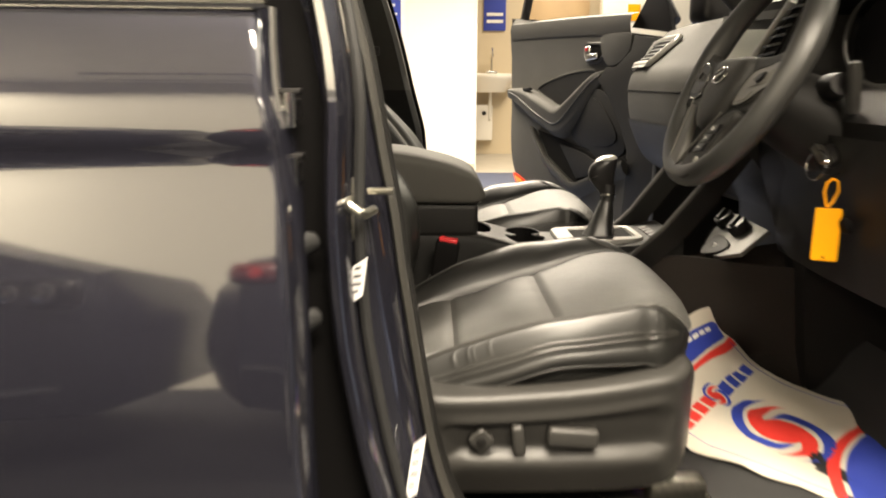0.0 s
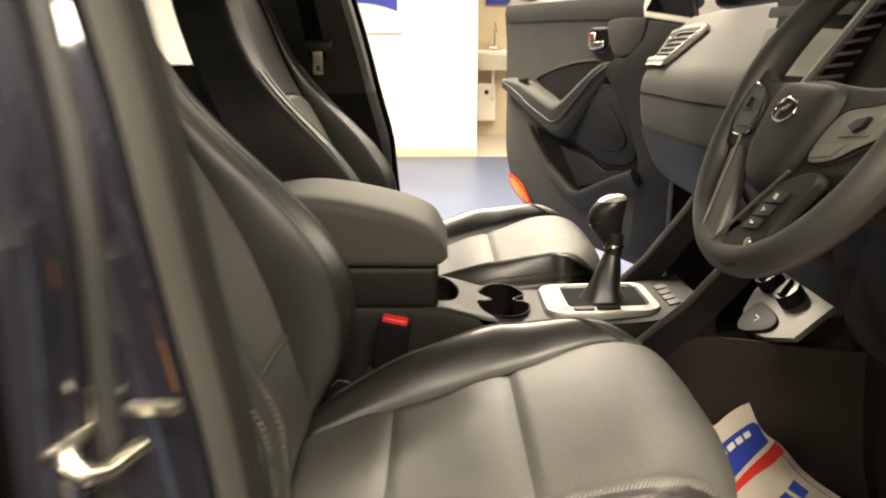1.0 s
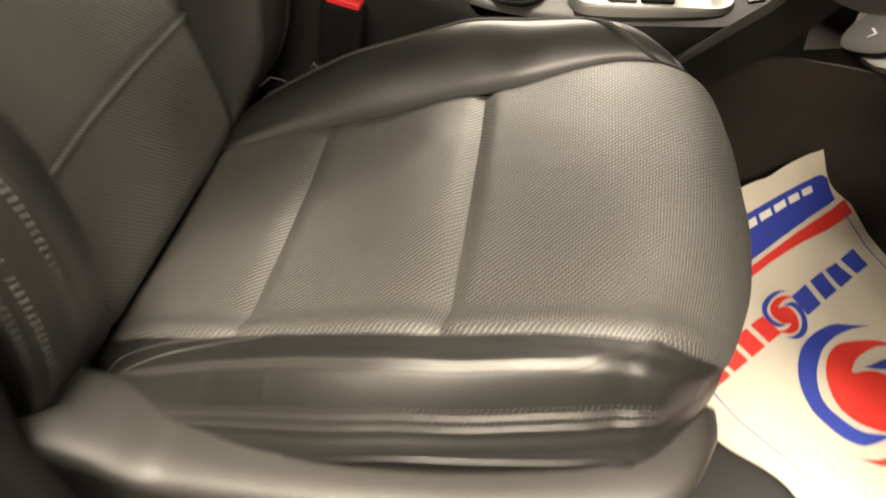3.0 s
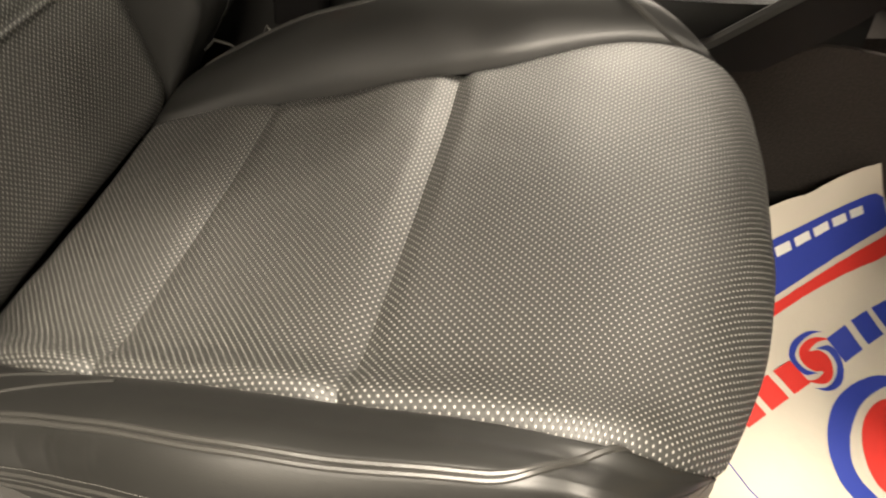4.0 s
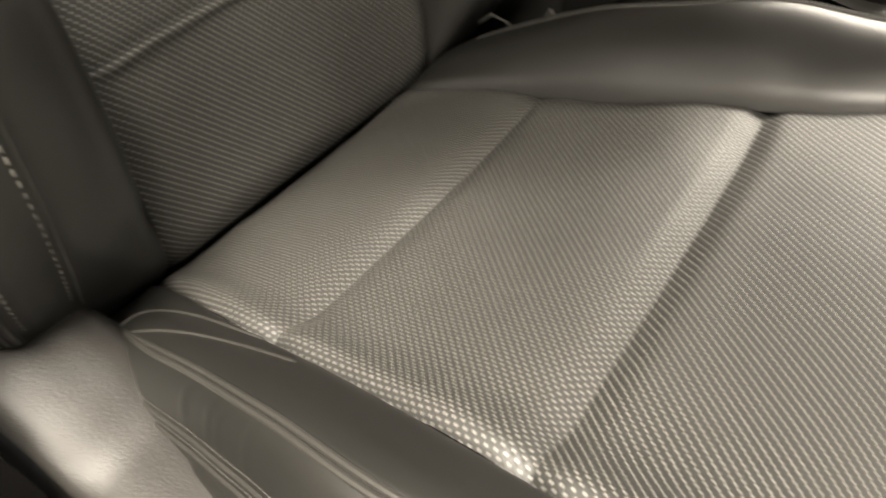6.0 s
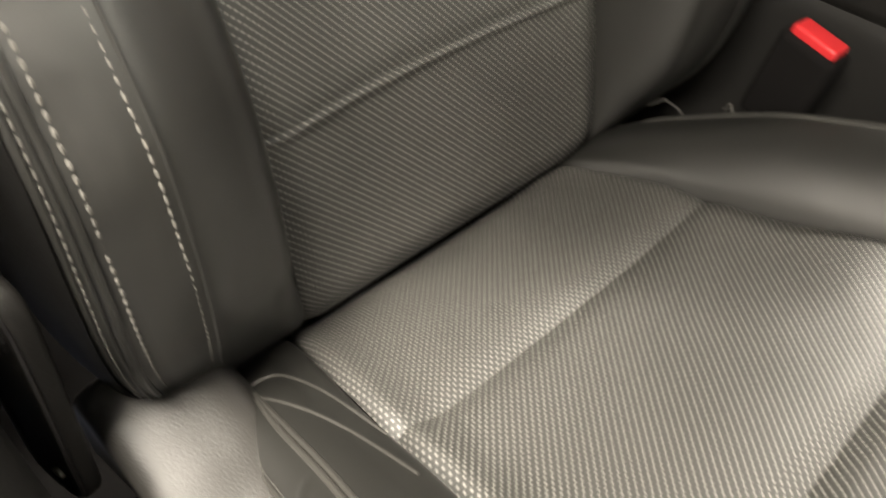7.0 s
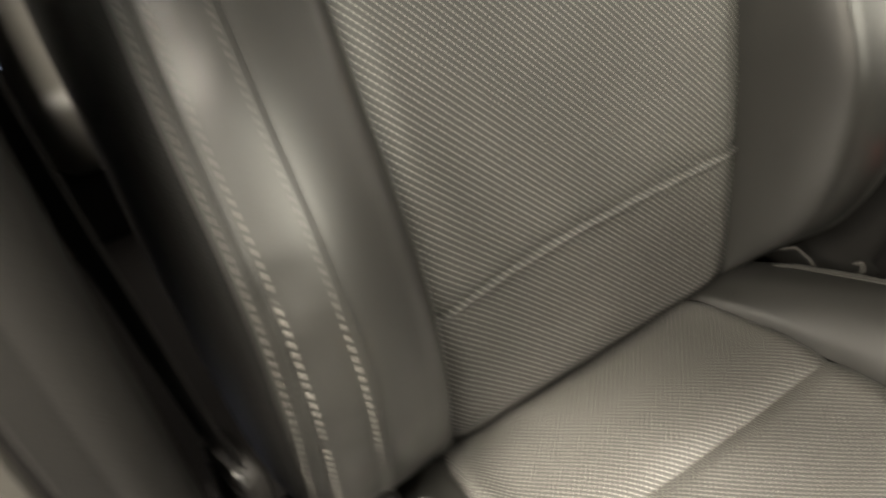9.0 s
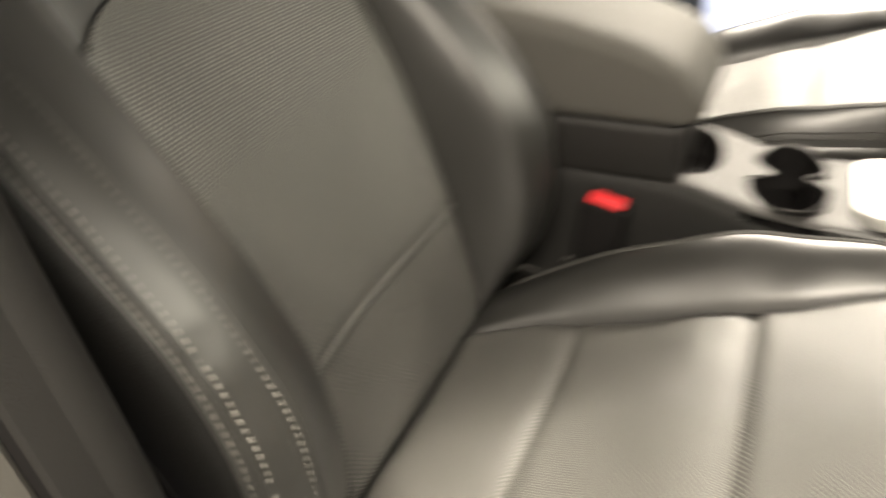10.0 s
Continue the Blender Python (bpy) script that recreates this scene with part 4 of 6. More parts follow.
# near seat belt: webbing from the pillar to an anchor cover on the seat's outer side
nbelt = thing("seat_belt", (-0.26, -0.27, 0.6), "black seat belt webbing ending in a glossy anchor cover", "seat belt")
BELT = [(-0.258, -0.272, 0.742), (-0.270, -0.277, 0.80), (-0.300, -0.285, 0.90), (-0.345, -0.292, 1.02), (-0.40, -0.285, 1.20), (-0.43, -0.275, 1.30)]
part("webbing", loft([[(x - 0.021, y - 0.006, z), (x + 0.021, y + 0.006, z), (x + 0.0205, y + 0.0075, z), (x - 0.0215, y - 0.0045, z)] for x, y, z in BELT]), MATT_BLACK, nbelt)
AM = frame_of((-0.254, -0.270, 0.68), (1, 0.25, -0.06), (0.25, -1, 0.05))
cover = smooth_outline([(-0.020, 0.066), (0.0, 0.074), (0.020, 0.066), (0.022, 0.02), (0.020, -0.04), (0.019, -0.074), (0.008, -0.086), (-0.010, -0.086), (-0.020, -0.072), (-0.022, -0.02)], 4)
anchor = part("anchor_cover", moved(prism(cover, 0.011, None, 0.004, 3), AM @ pose(0, 0, -0.004)), DARK_PLASTIC, nbelt, "black anchor cover")
part("cover_rim", tube([AM @ Vector((x * 0.93, y * 0.96, 0.0068)) for x, y in cover], 0.0012, 6, True), BLACK_PLASTIC, anchor)
part("webbing_slot", moved(prism(round_rect(-0.016, 0.016, 0.040, 0.054, 0.005), 0.003, None, 0.001), AM @ pose(0, 0, 0.006)), MATT_BLACK, anchor, "dark webbing slot")
part("anchor_bolt", moved(disc(0.0035, 0.003, 12, 0.001), AM @ pose(0.004, -0.064, 0.006)), STEEL, anchor)

# ---- rear door ----
rdoor = thing("rear_door", (-0.8, -0.5, 0.4), "closed dark navy metallic rear door", "car door")
RD = [(0.40, 0.02), (0.55, -0.010), (0.62, -0.013), (0.70, -0.008), (0.80, 0.005), (0.90, 0.021), (0.935, 0.0262), (0.950, 0.0248), (0.962, 0.0238), (1.0, 0.028), (1.055, 0.044), (1.075, 0.054)]


def skin(u, v):
    z = 0.40 + 0.675 * v
    x0 = curve_at([(0.4, -0.300), (0.6, -0.306), (0.88, -0.314), (0.96, -0.322), (1.0, -0.330), (1.08, -0.336)], z)[0]
    y = -0.512 + curve_at(RD, z)[0]
    e = u * 1.15
    roll = 0.022 * max(0.0, 1 - e / 0.012) ** 2
    return Vector((x0 - e, y + roll - 0.012 * math.sin(min(1, e / 1.1) * math.pi) , z))


part("door_skin", grid(lambda u, v: skin(u ** 2.2, v), 60, 80), PAINT, rdoor, "glossy dark metallic door skin with a crease line", 180)
part("door_edge", loft([[skin(0, k / 20), skin(0, k / 20) + Vector((0.004, 0.012, 0)), skin(0, k / 20) + Vector((0.001, 0.045, 0)), skin(0, k / 20) + Vector((-0.03, 0.05, 0))] for k in range(21)], False, False), PAINT, rdoor)
part("edge_guard", loft([[skin(0, k) + Vector(d) for d in ((-0.008, -0.002, 0), (0.001, -0.002, 0), (0.003, 0.010, 0), (-0.006, 0.010, 0))] for k in (0.86, 0.9, 0.95, 1.0)]), SPOKE, rdoor, "clear edge guard strip")
part("belt_strip", tube([(-0.335, -0.462, 1.075), (-0.8, -0.472, 1.079), (-1.4, -0.462, 1.078)], 0.005, 8), CHROME, rdoor, "bright window belt strip")
part("window_frame", block(-0.40, -0.345, -0.452, -0.42, 1.08, 1.55, 0.01), BLACK_PLASTIC, rdoor)
part("window_glass", block(-1.35, -0.40, -0.44, -0.436, 1.08, 1.55), GLASS, rdoor, "tinted window glass").visible_shadow = False
for z0 in (0.985, 0.925):
    hinge = part("hinge", joined(block(-0.347, -0.312, -0.455, -0.425, z0 - 0.014, z0 + 0.006, 0.004), block(-0.330, -0.308, -0.46, -0.44, z0 + 0.010, z0 + 0.016, 0.002)), BLACK_PLASTIC, rdoor, "black door hinge")
    part("hinge_pin", tube([(-0.318, -0.458, z0 - 0.02), (-0.318, -0.458, z0 + 0.012)], 0.006, 10), CHROME, hinge)
    part("hinge_bolt", disc(0.007, 0.005, 6, 0.001, frame_of((-0.324, -0.456, z0 - 0.006), (1, 0, 0), (0.3, -1, 0))), CHROME, hinge)
for z0 in (0.849, 0.769):
    part("cable_boot", tube([(-0.345, -0.42, z0), (-0.33, -0.442, z0), (-0.318, -0.446, z0), (-0.306, -0.43, z0)], [0.013, 0.016, 0.015, 0.010], 14), RUBBER, rdoor, "black rubber cable grommet")

# ---- centre console ----
console = thing("centre_console", (0.0, 0.375, 0.38), "dark grey centre console with armrest, cup holders and gear lever", "car console")


def console_body(u, v):
    """u along the car, v across from the driver's side floor over the top to the other side."""
    x = -0.42 + 0.74 * u
    top = curve_at([(-.42, .715), (-.10, .705), (0.0, .682), (.10, .676), (.22, .684), (.32, .70)], x)[0]
    half = curve_at([(-.42, .082), (-.1, .085), (.1, .092), (.32, .10)], x)[0]
    row = curve_at([(0, -half - 0.028, 0.46), (0.22, -half - 0.012, 0.57), (0.38, -half - 0.002, top - 0.02), (0.43, -half + 0.006, top - 0.002), (0.47, -half + 0.016, top),
                    (0.53, half - 0.016, top), (0.57, half - 0.006, top - 0.002), (0.62, half + 0.002, top - 0.02), (0.78, half + 0.012, 0.57), (1, half + 0.028, 0.46)], v)
    well = ((x - 0.011) / 0.050) ** 4 + (row[0] / 0.088) ** 4
    tray = ((x + 0.092) / 0.036) ** 4 + (row[0] / 0.070) ** 4
    sunk = 0.07 * smooth(1.15, 0.9, well) + 0.045 * smooth(1.15, 0.9, tray)
    return Vector((x, 0.375 + row[0], row[1] - (sunk if row[1] > top - 0.01 else 0)))


part("console_body", grid(lambda u, v: console_body(u, 0.5 + 0.5 * math.copysign(abs(2 * v - 1) ** 2.2, 2 * v - 1)), 150, 120), CONSOLE_SHADED, console, "moulded console, darkened to paint the shade at its side", 50)


def armrest(u, v):
    x = -0.37 + 0.292 * u
    top = curve_at([(0, .862), (0.3, .872), (0.7, .852), (0.93, .825), (1, .80)], u)[0]
    a = 2 * math.pi * v
    c, s = math.cos(a), math.sin(a)
    sgn = lambda q, e: math.copysign(abs(q) ** e, q)
    end = math.sqrt(max(0.02, 1 - max(0, (u - 0.90) / 0.102) ** 2)) * math.sqrt(max(0.02, 1 - max(0, (0.05 - u) / 0.051) ** 2))
    mid, hh = (top + 0.765) / 2, (top - 0.765) / 2
    return Vector((x, 0.375 + 0.093 * sgn(c, 0.22) * (0.82 + 0.18 * end), mid + hh * sgn(s, 0.30) * end + 0.004 * (1 - c * c) * max(0.0, s)))


part("armrest_lid", grid(armrest, 36, 48), VINYL, console, "padded dark grey armrest lid", 180)
part("armrest_base", block(-0.36, -0.092, 0.290, 0.460, 0.700, 0.768, 0.012, 3), DARK_PLASTIC, console)
part("armrest_catch", box(0.01, 0.03, 0.012, 0.003, pose(-0.086, 0.375, 0.765)), SILVER, console)


def ring(pts, m, depth=0.004):
    return moved(prism(pts, depth), m)


CT = frame_of((0, 0.375, 0.683), (1, 0, 0), (0, 0, 1))
# cup holders: two open wells with waisted lips
def cup_edge(a):
    """Two lobes across the car joined by a narrow waist."""
    c, q = math.cos(a), math.sin(a)
    return (0.011 + math.copysign(abs(c) ** 0.75, c) * (0.042 - 0.024 * bell(q * 0.080, 0.014)) * (1 - 0.15 * q), 0.006 + 0.080 * q)


cup = [cup_edge(2 * math.pi * i / 96) for i in range(96)]


def well_liner(outline, depth, z0):
    def fn(u, v):
        x, y = outline[int(round(u * len(outline))) % len(outline)]
        cx = sum(p[0] for p in outline) / len(outline)
        k = min(1, v / 0.7)
        return CT @ Vector((cx + (x - cx) * k * (0.94 if v < 0.75 else 1.0), y * k * (0.95 if v < 0.75 else 1.0), z0 - depth + (depth + 0.001) * smooth(0.72, 1.0, v)))
    return grid(fn, len(outline), 14)


def plate_top(x):
    return curve_at([(-.42, .715), (-.10, .705), (0.0, .682), (.10, .676), (.22, .684), (.32, .70)], x)[0]


def top_plate():
    """Upper console skin: a fine sheet without the faces that lie over the wells."""
    nu, nv = 96, 80
    verts = [Vector((-0.118 + 0.20 * i / nu, 0.375 + (2 * j / nv - 1) * 0.0835, plate_top(-0.118 + 0.20 * i / nu) + 0.003 - 0.006 * abs(2 * j / nv - 1) ** 12)) for j in range(nv + 1) for i in range(nu + 1)]
    faces = []
    for j in range(nv):
        for i in range(nu):
            x, y = -0.118 + 0.20 * (i + .5) / nu, (2 * (j + .5) / nv - 1) * 0.0835
            if ((x + 0.092) / 0.033) ** 2 + ((y - 0.004) / 0.064) ** 2 < 1 or inside(cup, x, y):
                continue
            faces.append((j * (nu + 1) + i, j * (nu + 1) + i + 1, (j + 1) * (nu + 1) + i + 1, (j + 1) * (nu + 1) + i))
    return verts, faces


def inside(outline, x, y):
    hit = False
    for (x0, y0), (x1, y1) in zip(outline, outline[1:] + outline[:1]):
        if (y0 > y) != (y1 > y) and x < x0 + (x1 - x0) * (y - y0) / (y1 - y0):
            hit = not hit
    return hit


part("top_plate", top_plate(), CONSOLE_TOP, console, "grey satin plate round the cup holders", 60)
part("cup_holder", well_liner(cup, 0.055, 0.003), MATT_BLACK, console, "black twin cup holder")
part("cup_lip", tube([CT @ Vector((x, y, 0.003)) for x, y in cup], 0.0016, 6, True), DARK_PLASTIC, console)
coin = [(-0.092 + 0.033 * math.cos(a), 0.004 + 0.064 * math.sin(a)) for a in [2 * math.pi * i / 40 for i in range(40)]]
part("front_tray", well_liner(coin, 0.03, 0.018), MATT_BLACK, console, "black coin tray")
part("tray_lip", tube([CT @ Vector((x, y, 0.019 - 0.1 * (x + 0.092))) for x, y in coin], 0.0016, 6, True), DARK_PLASTIC, console)

# gear lever surround, gaiter and lever
GM = frame_of((0.165, 0.378, 0.682), (1, 0, 0.03), (-0.03, 0, 1))
outer = round_rect(-0.09, 0.09, -0.073, 0.073, 0.028)
inner = round_rect(-0.052, 0.074, -0.046, 0.062, 0.014)
secs = [[GM @ Vector((x, y, z)) for x, y in o] for o, z in ((outer, -0.012), (outer, 0.004), ([(x * 0.975, y * 0.965) for x, y in outer], 0.009), ([(x * 1.03 - 0.0, y * 1.05) for x, y in inner], 0.009), (inner, 0.006), (inner, -0.012))]
part("console_carpet", prism([(0.175, 0.40), (0.175, 0.628), (0.215, 0.640), (0.25, 0.652), (0.285, 0.668), (0.31, 0.669), (0.36, 0.664), (0.45, 0.652), (0.66, 0.63), (0.66, 0.40)], 0.006, frame_of((0, 0.262, 0), (1, 0, 0), (0, -1, 0)), 0.002), CARPET, console, "dark brown carpet on the console side")
bezel = part("gear_surround", loft(secs, False), GEAR_SILVER, console, "bright silver gear lever surround", 50)
part("gear_plate", moved(prism(inner, 0.003), GM @ pose(0, 0, 0.001)), MATT_BLACK, console, "black gear gate")
part("surround_switch", moved(prism(round_rect(-0.012, 0.024, -0.064, -0.050, 0.004), 0.004), GM @ pose(0, 0, 0.0075)), MATT_BLACK, console, "black slot switch")
part("surround_switch", moved(prism(round_rect(-0.048, -0.016, -0.064, -0.050, 0.004), 0.004), GM @ pose(0, 0, 0.0075)), CONSOLE_TOP, console, "grey push switch")
part("switch_row", box(0.03, 0.11, 0.008, 0.003, GM @ pose(0.112, 0, 0.004, 0, -14, 0)), DARK_PLASTIC, console)
for k in range(4):
    part("switch", box(0.018, 0.02, 0.004, 0.0015, GM @ pose(0.112, -0.038 + 0.025 * k, 0.009, 0, -14, 0)), CONSOLE_TOP, console)


def gaiter(u, v):
    a = 2 * math.pi * u
    r = curve_at([(0, 0.037, 0.030), (0.3, 0.026, 0.023), (0.7, 0.019, 0.018), (1, 0.013, 0.013)], v)
    fold = 1 + 0.08 * math.sin(5 * a + 3 * v) * (1 - v)
    return GM @ Vector((0.008 + r[0] * math.cos(a) * fold + 0.02 * v, 0.008 + r[1] * math.sin(a) * fold + 0.014 * v, -0.002 + 0.078 * v))


lever = part("gear_gaiter", grid(gaiter, 30, 16), LEATHER, console, "black leather gear gaiter", 180)
part("gear_stem", tube([(0.193, 0.398, 0.755), (0.194, 0.404, 0.79)], [0.013, 0.015], 14), BLACK_PLASTIC, lever)
part("gear_collar", tube([(0.193, 0.400, 0.766), (0.193, 0.401, 0.770)], 0.0165, 16), CHROME, lever)


KNOB = [(0, .193, .0125, .0120, .758), (.12, .192, .0145, .0135, .772), (.25, .187, .020, .0175, .787), (.42, .181, .0265, .021, .803), (.58, .180, .029, .0225, .818),
        (.74, .184, .0275, .0225, .833), (.88, .189, .0225, .019, .844), (.96, .192, .0135, .0115, .850), (1, .193, .002, .002, .852)]


def gear_knob(u, v):
    cx, rx, ry, z = curve_at(KNOB, v)
    a = 2 * math.pi * u
    return Vector((cx + rx * math.cos(a), 0.412 + ry * math.sin(a), z + 0.10 * rx * math.cos(a)))


knob = part("gear_knob", grid(gear_knob, 28, 30), BLACK_PLASTIC, lever, "glossy black gear knob", 180)
part("knob_cap", grid(lambda u, v: gear_knob(u, 0.86 + 0.135 * v) + Vector((0, 0, 0.0012)), 24, 8), SILVER, lever, "silver cap on the gear knob", 180)
part("knob_line", tube([gear_knob(0.30 + 0.38 * k / 12, 0.32 + 0.20 * k / 12) for k in range(13)], 0.0012, 6), CHROME, lever, "thin chrome line on the knob")

# sweeping console wings up to the dashboard
for side in (-1, 1):
    yy = 0.375 + side * 0.112
    pts = [(0.10, yy, 0.60), (0.20, yy, 0.655), (0.27, yy + side * 0.005, 0.72), (0.34, yy + side * 0.012, 0.81), (0.40, yy + side * 0.02, 0.90), (0.44, yy + side * 0.025, 0.98)]
    part("console_wing", loft([[(x, y - 0.006, z), (x, y + 0.006, z), (x + 0.012, y + 0.008, z - 0.012), (x + 0.03, y + 0.006, z - 0.03), (x + 0.03, y - 0.006, z - 0.03), (x + 0.012, y - 0.008, z - 0.012)] for x, y, z in pts]), DARK_PLASTIC, console, "sweeping dark console wing")
    part("wing_edge", tube(pts, 0.0065, 8), GREY_PLASTIC, console)

# seat belt buckle beside the driver's seat
buckle = thing("belt_buckle", (-0.165, 0.24, 0.6), "black seat belt buckle with red release button", "seat belt buckle")
BM = frame_of((-0.157, 0.231, 0.681), (0.94, -0.1, -0.28), (0.15, -0.1, 1))
part("casing", moved(box(0.046, 0.024, 0.075, 0.006, pose(0, 0, -0.012), 3), BM), MATT_BLACK, buckle)
part("red_button", moved(box(0.036, 0.016, 0.012, 0.003, pose(0, 0, 0.026), 3), BM), RED, buckle, "red release button")
part("stalk", tube([(-0.155, 0.235, 0.66), (-0.18, 0.245, 0.58), (-0.2, 0.25, 0.5)], 0.012, 8), BLACK_PLASTIC, buckle)
wire = thing("loose_wire", (-0.21, 0.20, 0.62), "thin grey loose wire behind the belt buckle", "wire")
part("lead", tube([(-0.20, 0.222, 0.590), (-0.188, 0.217, 0.622), (-0.185, 0.216, 0.635), (-0.189, 0.217, 0.641), (-0.194, 0.220, 0.632)], 0.0008, 6), SPOKE, wire)
part("grey_lead", tube([(-0.245, 0.199, 0.618), (-0.234, 0.200, 0.629), (-0.220, 0.201, 0.626), (-0.210, 0.202, 0.618), (-0.204, 0.206, 0.590)], 0.0011, 6), GREY_PLASTIC, wire)

# ---- dashboard ----
dash = thing("dashboard", (0.6, 0.375, 0.9), "dark two-tone dashboard with silver vents and central display", "dashboard")
DASH_P = [(0, 0.92, 1.10), (0.16, 0.72, 1.165), (0.26, 0.58, 1.168), (0.31, 0.548, 1.150), (0.42, 0.44, 1.058), (0.46, 0.415, 1.035), (0.5, 0.402, 1.003), (0.6, 0.405, 0.93), (0.72, 0.425, 0.86), (0.85, 0.47, 0.78), (1.0, 0.56, 0.72)]


def dash_passenger(u, v):
    y = 0.50 + 0.74 * u
    x, z = curve_at(DASH_P, v)
    end = smooth(0.75, 1.0, u)
    fade = smooth(0.3, 0.0, u)
    return Vector((x + 0.02 * fade * smooth(.3, .5, v) + 0.05 * end * smooth(0.3, 0.45, v), y, z - 0.02 * end * v))


part("passenger_dash", grid(dash_passenger, 30, 60), DOOR_GREY, dash, "grey moulded passenger side dashboard", 60)
part("glovebox_lid", grid(lambda u, v: dash_passenger(0.06 + 0.82 * u, 0.66 + 0.3 * v) + Vector((-0.006, 0, 0.002)), 20, 14), DARK_PLASTIC, dash, "dark glovebox lid", 60)
part("dash_seam", tube([dash_passenger(0.02 + 0.96 * k / 30, 0.53) + Vector((-0.001, 0, 0)) for k in range(31)], 0.0025, 6), MATT_BLACK, dash)

# end vent: silver surround with slats
vent = part("side_vent", grid(lambda u, v: dash_passenger(0.60 + 0.36 * u, 0.355 + 0.075 * v) + Vector((-0.004, 0, 0.006)), 10, 8), BLACK_PLASTIC, dash, "black side air vent", 60)
loop = [dash_passenger(0.60 + 0.36 * a, 0.35 + 0.09 * b) + Vector((-0.006, 0, 0.008)) for a, b in [(k / 10, 0) for k in range(11)] + [(1, k / 6) for k in range(1, 7)] + [(1 - k / 10, 1) for k in range(1, 11)] + [(0, 1 - k / 6) for k in range(1, 6)]]
part("vent_surround", tube(loop, 0.008, 8, True), SILVER, vent, "silver vent surround")
part("surround_pad", loft([[dash_passenger(0.60 + 0.36 * q, vv) + Vector((-0.009, 0, 0.010)) for vv in (0.425, 0.445, 0.46)] for q in (0, .25, .5, .75, 1)], False, False), SILVER, vent, "silver pad below the vent")
for k in range(5):
    part("slat", loft([[dash_passenger(0.62 + 0.32 * q, 0.362 + 0.014 * k) + Vector(d) for d in ((-0.010, 0, 0.010), (-0.007, 0, 0.013), (-0.003, 0, 0.008), (-0.006, 0, 0.005))] for q in (0, 0.5, 1)]), GREY_PLASTIC, vent)

# centre stack with display, vents and climate panel
stack = part("stack_housing", loft([[(0.92, y, 1.10), (0.6, y, 1.16), (0.50, y, 1.165), (0.47, y, 1.155), (0.455 + b, y, 1.06), (0.44 + b, y, 0.98), (0.42 + b, y, 0.87), (0.48 + b, y, 0.80), (0.53, y, 0.74), (0.55, y, 0.55), (0.57, y, 0.40), (0.95, y, 0.38)] for y, b in ((0.215, 0.03), (0.235, 0.0), (0.375, -0.006), (0.505, 0.0), (0.525, 0.03))]), DARK_PLASTIC, dash, "dark centre stack")
SM = frame_of((0.450, 0.375, 1.105), (0, -1, 0), (-1, 0, 0.16))
part("display", moved(prism([(-0.125, -0.068), (0.050, -0.068), (0.118, -0.004), (-0.02, 0.004), (-0.125, 0.004)], 0.006, None, 0.002), SM), SCREEN_REFLECTION, stack, "blank central display, paled to paint the reflected windscreen")
part("display_trim_strip", moved(prism([(-0.125, 0.022), (0.128, 0.014), (0.142, 0.030), (-0.125, 0.038)], 0.008, None, 0.002), SM), SPOKE, stack, "grey button row above the display")
part("stack_strip", tube([SM @ Vector((0.062 + 0.128 * k / 6, -0.078 + 0.118 * k / 6, 0.008)) for k in range(7)], 0.008, 8), SILVER, stack, "silver trim strip")
vent_r = part("stack_vent", moved(prism([(0.082, -0.076), (0.150, -0.076), (0.225, 0.040), (0.205, 0.040)], 0.005), SM), MATT_BLACK, stack, "black slanted air vent")
for k in range(7):
    part("slat", moved(box(0.062 - 0.004 * k, 0.004, 0.008, 0.001, pose(0.120 + 0.0145 * k, -0.066 + 0.0155 * k, 0.008, 20, 0, 4)), SM), GREY_PLASTIC, vent_r)
CM = frame_of((0.45, 0.34, 0.704), (0, -1, 0), (-0.6, 0, 0.8))
plate = [(-0.062, 0.030), (0.116, 0.026), (0.128, -0.046), (0.085, -0.072), (0.03, -0.086), (-0.02, -0.06), (-0.052, -0.024)]
clim = part("climate_panel", moved(prism(plate, 0.010, None, 0.003), CM), SPOKE, dash, "silver climate panel with black knobs")
for kx, ky in ((-0.028, 0.001), (0.045, -0.001)):
    ribs = [((0.0195 + 0.0012 * (k % 2)) * math.cos(math.pi * k / 24), (0.0195 + 0.0012 * (k % 2)) * math.sin(math.pi * k / 24)) for k in range(48)]
    kn = part("climate_knob", moved(prism(ribs, 0.024, None, 0.002), CM @ pose(kx, ky, 0.009)), BLACK_PLASTIC, clim, "ribbed black knob")
    part("knob_grip", moved(box(0.008, 0.034, 0.010, 0.003, pose(kx, ky, 0.036, 0, 0, 30)), CM), GREY_PLASTIC, kn)
pod = part("socket_pod", moved(prism(smooth_outline([(0.0, -0.034), (0.066, -0.038), (0.078, -0.062), (0.035, -0.090), (0.004, -0.072)], 5), 0.016, None, 0.005), CM), DARK_PLASTIC, clim, "black socket cover")
part("pod_symbol", moved(joined(box(0.010, 0.002, 0.0006, 0, pose(0.035, -0.056, 0.0165)), box(0.002, 0.010, 0.0006, 0, pose(0.042, -0.060, 0.0165))), CM), PRINT_WHITE, pod)
part("footwell_side", grid(lambda u, v: Vector((0.20 + 0.72 * u, 0.300 - 0.015 * math.sin(math.pi * v), 0.38 + v * (0.26 + 0.10 * u))), 16, 10), CARPET, dash, "dark carpeted side of the footwell", 180)

